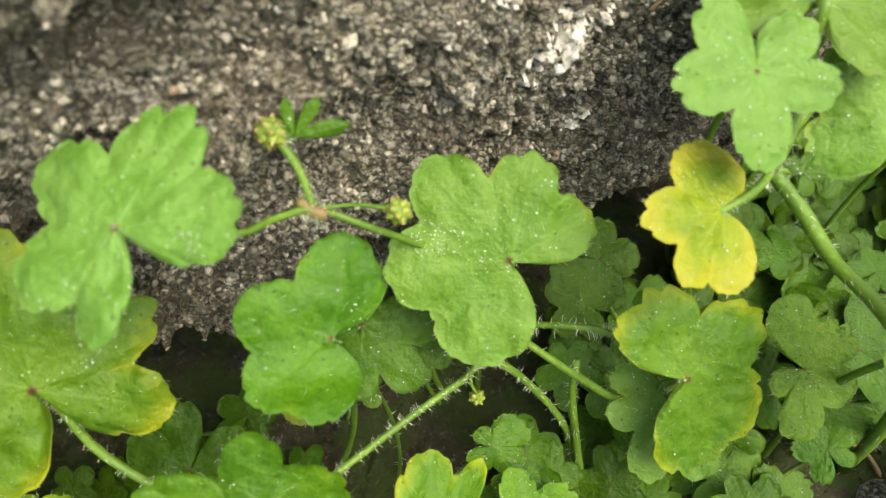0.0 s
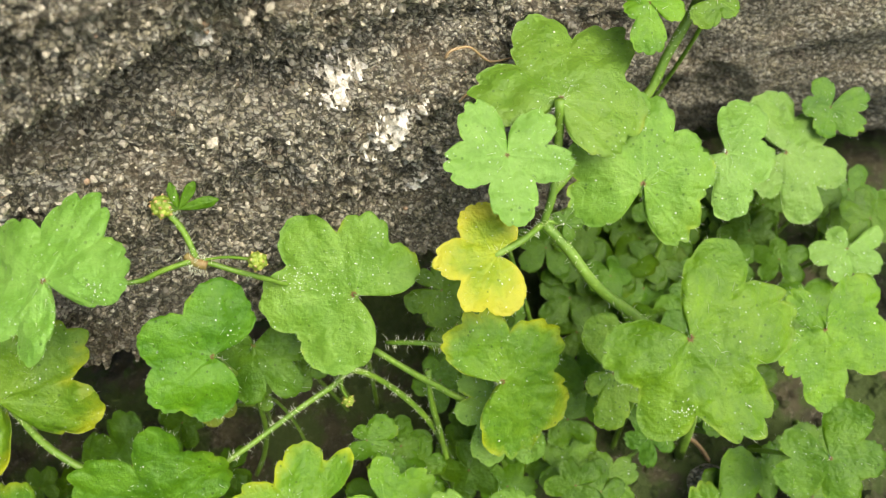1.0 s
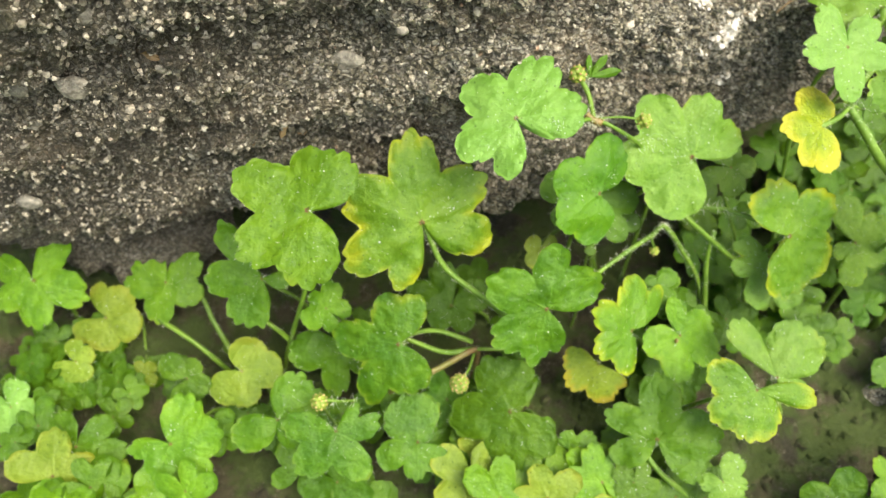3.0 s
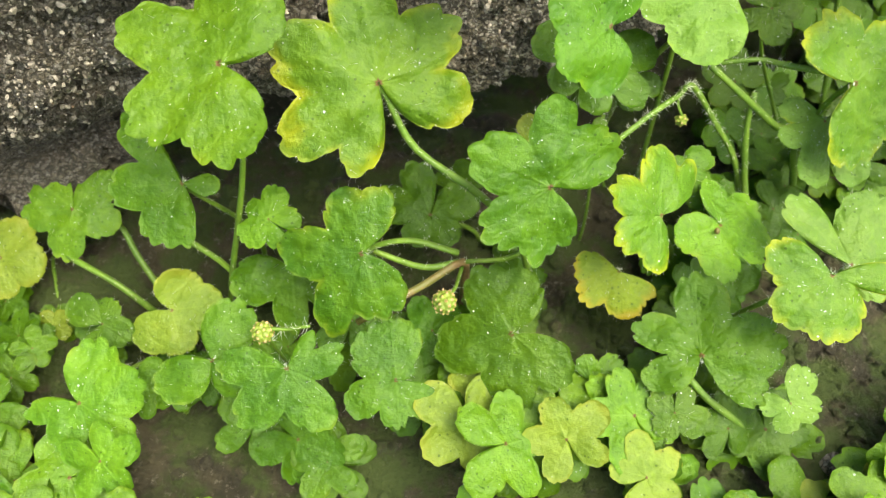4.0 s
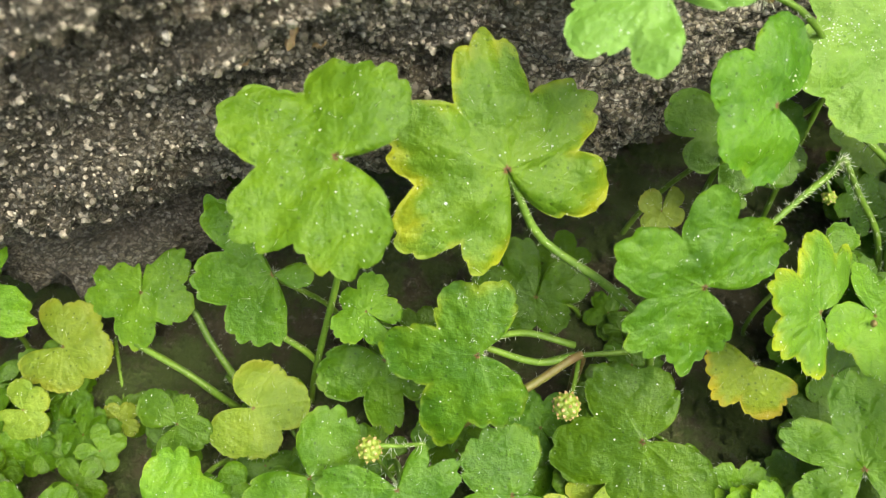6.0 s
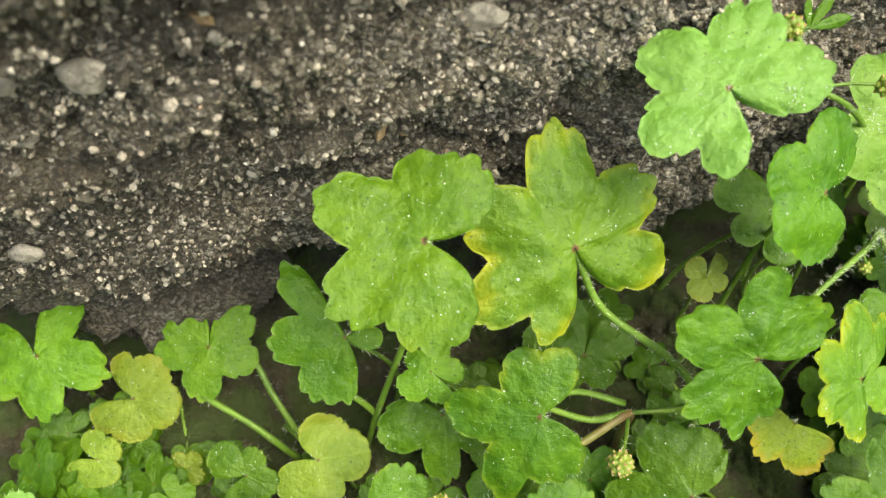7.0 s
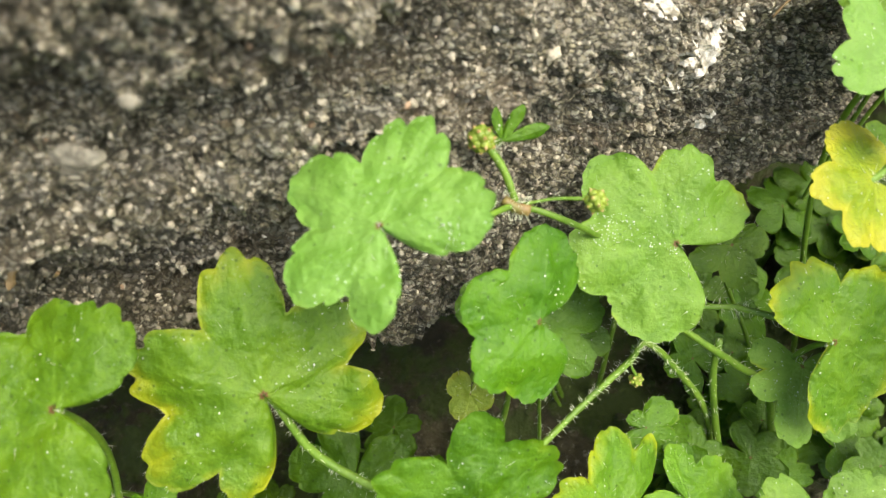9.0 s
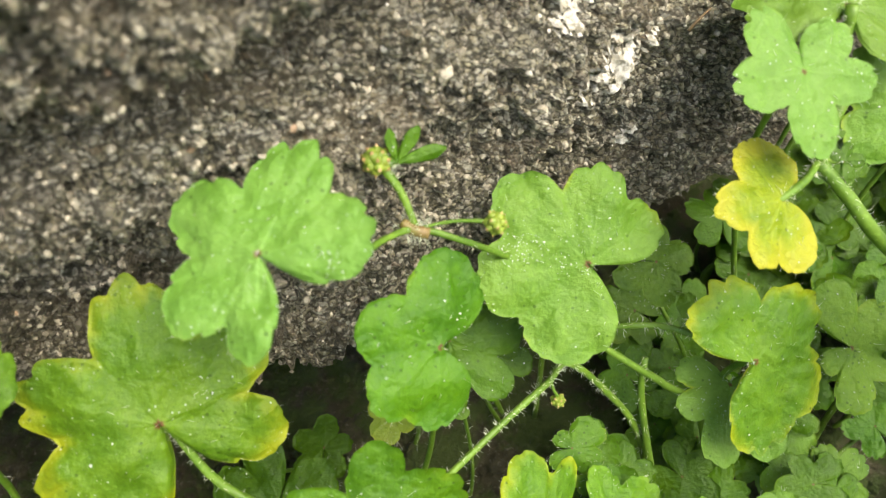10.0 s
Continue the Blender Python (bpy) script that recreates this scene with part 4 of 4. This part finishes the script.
leaf(right, (8.04, 4.08, -0.30), (0.00, -0.58, 0.82), [(15, 1.22), (69, 1.80), (109, 1.07), (174, 1.30), (223, 1.07), (280, 1.15)], 208, "dull")
leaf(right, (10.10, 5.60, 0.00), (0.00, -0.58, 0.82), [(4, 0.82), (73, 0.73), (155, 0.69), (268, 0.84)], 220, "dull")
leaf(right, (5.63, 4.94, 0.20), (0.00, -0.58, 0.82), [(27, 0.82), (97, 0.69), (192, 0.61), (258, 0.66), (325, 0.72)], 141, "dull")
leaf(right, (0.72, 5.25, 1.80), (0.00, -0.58, 0.82), [(19, 0.67), (140, 0.35), (220, 0.47), (337, 0.58)], 180, "fresh")
leaf(right, (1.16, 4.82, 1.50), (0.00, -0.58, 0.82), [(129, 0.28), (191, 0.46), (284, 0.36), (353, 0.36)], 154, "fresh")

# long visible stems and stalks
stalk(trailing, [(-3.3, 5.1, 7.25), (-2.32, 5.28, 6.9), (-1.99, 5.72, 6.65), (-1.57, 6.05, 6.47), (-0.99, 6.04, 6.2), (-0.3, 6.3, 5.5), (0.4, 6.8, 4.4), (0.6, 7.3, 1.5), (0.6, 7.4, -0.8)], 0.05, hairs=90, name="runner", label="hairy green runner")
stalk(trailing, [(-1.57, 6.05, 6.47), (-1.73, 6.3, 6.9), (-1.93, 6.45, 7.2)], 0.055, hairs=50, label="hairy flower stalk")
stalk(trailing, [(-1.57, 6.05, 6.47), (-1.1, 6.05, 6.55), (-0.66, 5.95, 6.6)], 0.028, hairs=6)
stalk(trailing, [(-1.75, 6.1, 6.56), (-1.6, 6.02, 6.48), (-1.42, 6.0, 6.42)], 0.085, STEM_RED, 60, 0.2, name="node", label="reddish hairy joint")
seed_head(trailing, (-2.0, 6.5, 7.27), 0.2, (-0.4, -0.5, 0.8), 22, "round green seed head with a brown crown")
seed_head(trailing, (-0.56, 5.92, 6.58), 0.17, (0.2, -0.7, 0.5), 14)
seed_head(trailing, (0.46, 5.55, 2.85), 0.13, (0.1, -0.3, -0.6), 14)
stalk(trailing, [(0.4, 5.85, 3.4), (0.36, 5.65, 3.15), (0.45, 5.56, 2.95)], 0.025)
stalk(front, [(-2.3, 3.4, 3.4), (-1.18, 4.41, 3.3), (-0.42, 4.98, 3.45), (0.26, 5.5, 3.5), (0.62, 5.88, 3.4), (1.32, 6.03, 2.4), (2.07, 5.78, 1.2), (2.6, 5.5, -1.0)], 0.058, hairs=420, hair_length=0.13, label="long hairy stalk")
stalk(climbing, [(4.06, 6.77, 6.4), (4.48, 6.54, 6.0), (5.02, 6.15, 5.4), (5.9, 5.97, 4.6), (6.67, 5.79, 3.6), (7.4, 5.9, 1.6), (7.7, 6.1, -0.9)], 0.11, hairs=170, name="runner", label="thick hairy green runner")
stalk(climbing, [(4.06, 6.77, 6.4), (4.21, 7.0, 6.9), (4.28, 7.46, 7.7), (4.25, 7.6, 8.3)], 0.075, hairs=50)
stalk(climbing, [(4.06, 6.77, 6.4), (3.68, 6.35, 6.45), (3.2, 6.05, 6.42)], 0.06, hairs=50)
stalk(climbing, [(4.06, 6.77, 6.4), (4.55, 7.15, 6.35), (5.15, 7.45, 6.45), (5.62, 7.25, 6.72), (5.69, 7.13, 6.88)], 0.06, hairs=40)
stalk(climbing, [(4.21, 7.0, 6.9), (5.2, 8.1, 7.2), (5.9, 8.55, 7.6), (6.18, 8.82, 8.2), (6.44, 9.02, 8.7), (6.72, 9.18, 9.4), (7.2, 9.2, 11.0)], 0.085, hairs=150, name="runner", label="thick hairy green runner")
stalk(front, [(-5.15, 4.68, 4.66), (-5.0, 4.62, 4.3), (-4.58, 4.3, 3.49), (-3.46, 3.9, 2.67), (-2.7, 3.9, 1.4), (-2.2, 4.2, -1.2)], 0.07, hairs=320, hair_length=0.1, label="long hairy stalk")
stalk(front, [(-5.9, 3.0, 0.2), (-5.21, 3.23, 0.5), (-4.6, 3.53, 0.6), (-3.79, 3.93, 0.8), (-3.75, 4.1, -0.2), (-3.8, 4.1, -1.5)], 0.085, STEM_RED, 40, label="reddish brown stem")
stalk(front, [(-5.6, 3.3, 1.95), (-5.39, 3.86, 1.5), (-4.74, 4.18, 1.2), (-3.86, 4.07, 0.9)], 0.06, hairs=30)
stalk(front, [(-5.5, 3.8, 1.4), (-4.57, 3.76, 0.9), (-3.87, 3.93, 0.8)], 0.07, hairs=20)
stalk(front, [(-3.77, 3.93, 0.8), (-2.76, 3.96, 0.9), (-2.27, 3.77, 2.2), (-2.4, 3.3, 3.4)], 0.06, hairs=40)
seed_head(front, (-4.19, 2.83, 1.0), 0.24, (0, -0.6, 0.7), 34)
stalk(front, [(-4.19, 2.95, 0.85), (-3.95, 3.4, 0.7), (-3.79, 3.93, 0.7)], 0.04, hairs=20)
seed_head(front, (-7.35, 1.95, 1.55), 0.2, (0.2, -0.5, 0.8), 26)
stalk(front, [(-6.5, 1.9, 1.75), (-6.9, 1.95, 1.6), (-7.3, 2.0, 1.45), (-7.2, 2.4, -0.5), (-7.0, 2.6, -1.6)], 0.035, hairs=60, hair_length=0.2)
stalk(right, [(1.0, 6.2, 3.6), (1.73, 6.03, 3.0), (2.42, 5.93, 2.4), (3.04, 5.75, 1.8), (3.8, 5.5, -1.0)], 0.07, hairs=60)
stalk(right, [(1.2, 6.5, 3.4), (1.94, 6.33, 3.6), (2.5, 6.25, 3.5), (3.2, 5.6, 3.75)], 0.06, hairs=90, hair_length=0.18)
stalk(right, [(2.0, 6.1, 3.0), (2.02, 5.94, 2.2), (2.19, 5.64, 1.2), (2.39, 5.14, 0.0), (2.4, 5.1, -1.1)], 0.07, hairs=60)
stalk(left, [(-11.8, 5.75, 0.7), (-11.23, 5.85, 0.2), (-10.85, 5.34, -0.3), (-10.48, 4.9, -0.8), (-10.2, 4.6, -1.3)], 0.075, hairs=30)
stalk(left, [(-12.2, 5.1, 0.1), (-11.16, 4.56, -0.2), (-10.57, 4.32, -0.8), (-10.3, 4.3, -1.3)], 0.075, hairs=30)
stalk(left, [(-9.6, 4.8, 1.2), (-9.23, 4.68, 0.8), (-8.67, 4.62, 0.0), (-8.4, 4.6, -1.3)], 0.07, hairs=30)
stalk(front, [(0.44, 1.92, 0.42), (0.2, 1.68, 0.2), (0.63, 1.25, -0.2), (1.4, 0.95, -0.9), (1.7, 0.9, -2.1)], 0.075, hairs=30)
stalk(right, [(7.0, 6.7, 0.1), (7.2, 6.56, -0.2), (8.02, 6.29, -0.6), (8.47, 5.9, -1.1)], 0.05, DRY, 0, label="dry brown stalk")

# small bract leaves at the joints
leaf(trailing, (-1.74, 6.42, 7.26), (0.15, -0.90, 0.40), [(12, 0.66, 20, 24), (55, 0.55, 22, 22), (98, 0.46, 22, 26), (150, 0.30, 26, 30)], 260, "fresh", 1.5, cup=0.05, stalk_to=(-1.9, 6.45, 7.2), teeth=0.16)
leaf(climbing, (4.40, 6.72, 6.42), (0.10, -0.70, 0.70), [(0, 0.35), (60, 0.30), (130, 0.25), (300, 0.32)], 200, "dark", 1.9, stalk_to=(4.1, 6.77, 6.4))

# young plants low down between the stalks: how many, where (x, y), leaf sizes, height of the leaves, and which leaves
pick = random.Random(21)
# dark and dull leaves bring their shade along in the colour
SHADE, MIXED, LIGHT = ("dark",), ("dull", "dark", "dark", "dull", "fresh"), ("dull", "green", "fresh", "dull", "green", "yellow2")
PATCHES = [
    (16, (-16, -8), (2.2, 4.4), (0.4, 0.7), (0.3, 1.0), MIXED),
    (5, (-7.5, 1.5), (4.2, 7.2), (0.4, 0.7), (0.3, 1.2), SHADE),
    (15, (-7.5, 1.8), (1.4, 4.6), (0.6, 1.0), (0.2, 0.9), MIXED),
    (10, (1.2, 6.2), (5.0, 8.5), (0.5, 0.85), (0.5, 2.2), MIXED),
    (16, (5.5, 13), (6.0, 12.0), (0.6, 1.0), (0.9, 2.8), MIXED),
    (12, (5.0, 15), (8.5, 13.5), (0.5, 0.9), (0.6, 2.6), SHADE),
    (7, (9.0, 12.5), (2.5, 6.5), (0.55, 0.9), (0.4, 1.3), MIXED),
    (24, (-16, 6.5), (-1.6, 1.5), (0.75, 1.15), (0.6, 1.6), LIGHT),
    (30, (-16, 6.5), (-5.5, -1.4), (0.75, 1.15), (0.5, 1.8), LIGHT),
]
CLEAR = [(6.2, 9.0, 3.6, 5.6), (2.2, 4.2, 0.0, 1.8), (3.3, 5.6, 1.2, 3.3)]
for number, (x_from, x_to), (y_from, y_to), (small, big), (low, high), kinds in PATCHES:
    for i in range(number):
        while True:
            x, y = pick.uniform(x_from, x_to), pick.uniform(y_from, y_to)
            behind = float(stone_front(np.array([x]), np.array([3.0]))[0]) + (0.3 if x < 3.5 else 9)
            if y < behind and not any(a < x < b and c < y < d for a, b, c, d in CLEAR):
                break
        base = float(ground_height(np.array([x]), np.array([y]))[0])
        young = plant(x, y, "young low plant with small round green leaves on soil")
        for j in range(pick.randint(2, 4)):
            at = (x + pick.uniform(-1.0, 1.0), y + pick.uniform(-0.9, 0.5), base + pick.uniform(low, high))
            size, spin = pick.uniform(small, big), pick.uniform(0, 360)
            lobes = [((spin + 40 + 70 * q + pick.uniform(-8, 8)) % 360, size * pick.uniform(0.85, 1.1)) for q in range(5)]
            tilt = (pick.uniform(-0.35, 0.35), -0.5 + pick.uniform(-0.3, 0.3), 0.85)
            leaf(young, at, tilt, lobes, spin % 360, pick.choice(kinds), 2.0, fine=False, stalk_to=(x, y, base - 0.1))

# ---- crumbs of soil, straw and small stones ----
verts, faces = [], []
for _ in range(4600):
    x, y = rng.uniform(-17, 14), rng.uniform(-3, 13)
    z = float(ground_height(np.array([x]), np.array([y]))[0])
    crumb(verts, faces, Vector((x, y, z + 0.03)) * CM, (0.04 + 0.22 * rng.random() ** 3) * CM)
crumbs = mesh_object("soil_crumbs", verts, faces, SOIL, smooth=False)
tagged(crumbs, "loose soil crumbs and grit on the ground", "soil", kind="stuff")


def pebble(x, y, size):
    v, f = [], []
    z = float(ground_height(np.array([x]), np.array([y]))[0])
    u, w = np.meshgrid(np.linspace(0, 2 * math.pi, 25), np.linspace(0, math.pi, 14))
    p = np.stack([np.cos(u) * np.sin(w), np.sin(u) * np.sin(w), 0.6 * np.cos(w)], 2).reshape(-1, 3)
    p = p * (1 + 0.16 * lattice(p * 1.4 + x, 31) + 0.06 * lattice(p * 4 + y, 32))[:, None] * size
    ob = mesh_object("pebble", (p + np.array([x, y, z - 0.05 * size])) * CM, grid_faces(*u.shape), ROCK)
    return tagged(ob, "small pale grey pebble lying on the soil", "stone", "pebbles on the soil")


for x, y, size in ((8.3, 5.4, 0.55), (7.3, 4.2, 0.35), (3.4, 0.6, 0.3)):
    pebble(x, y, size)


# ---- small litter on the stone ----
def litter(name, pts, thick, label, category):
    ob = new(name)
    ob.matrix_basis = Matrix.Translation(Vector(pts[0]) * CM)
    stalk(ob, pts, thick, DRY, name="strand", taper=-0.8)
    return tagged(ob, label, category)


litter("root_fibre", [(2.49, 8.8, 8.3), (2.6, 8.8, 8.44), (2.91, 8.98, 8.37), (3.24, 9.1, 8.0), (3.68, 9.35, 7.9)], 0.022, "thin pale dry root fibre lying on the stone", "root")
litter("root_fibre", [(2.71, 8.88, 7.32), (2.89, 8.95, 7.49), (3.07, 9.08, 7.55)], 0.018, "short pale dry root fibre lying on the stone", "root")


def chip(x, z, length, wide, slant, mat, label):
    """A flat broken chip with ragged ends, leaning on the stone's face."""
    at, n = nearest_on_stone(x, z)
    n = Vector((0.1, -1, 0.25)).normalized()
    way = Vector((math.cos(slant), 0.1, math.sin(slant)))
    way = (way - n * way.dot(n)).normalized()
    side = n.cross(way)
    verts, faces = [], []
    for i in range(7):
        f = i / 6 - 0.5
        half = wide * (0.5 - 0.35 * abs(2 * f) ** 3) * rng.uniform(0.75, 1.15)
        for a, h in ((-1, 0.0), (-0.6, 0.035), (0.5, 0.045), (1, 0.0), (0, -0.03)):
            verts.append((at + n * (0.05 + h * rng.uniform(0.7, 1.3)) + way * (f * length + rng.uniform(-0.02, 0.02)) + side * a * half) * CM)
    for i in range(6):
        for q in range(5):
            t = (q + 1) % 5
            faces.append((i * 5 + q, i * 5 + t, i * 5 + 5 + t, i * 5 + 5 + q))
    faces += [(4, 3, 2, 1, 0), tuple(30 + q for q in range(5))]
    ob = mesh_object("bark_chip", verts, faces, mat, smooth=False)
    return tagged(ob, label, "chip", "chips on the stone")


def seed_grain(x, y, z, size):
    verts, faces = [], []
    crumb(verts, faces, Vector((x, y, z)) * CM, size * CM)
    ob = mesh_object("grit_grain", verts, faces, STEM_RED)
    return tagged(ob, "single pinkish brown grit grain on a leaf", "grain")


seed_grain(1.0, 3.78, 1.62, 0.085)
chip(-7.98, 6.48, 0.42, 0.16, 1.25, DRY, "small brown bark chip stuck to the stone")
chip(-8.67, 6.24, 0.2, 0.16, 0.2, DRY, "tiny brown bark chip stuck to the stone")
chip(-7.75, 6.15, 0.3, 0.18, -0.2, DRY, "small dark brown chip above a leaf")
chip(-9.76, 8.86, 0.3, 0.16, -0.4, DRY, "tan bark chip stuck to the stone")
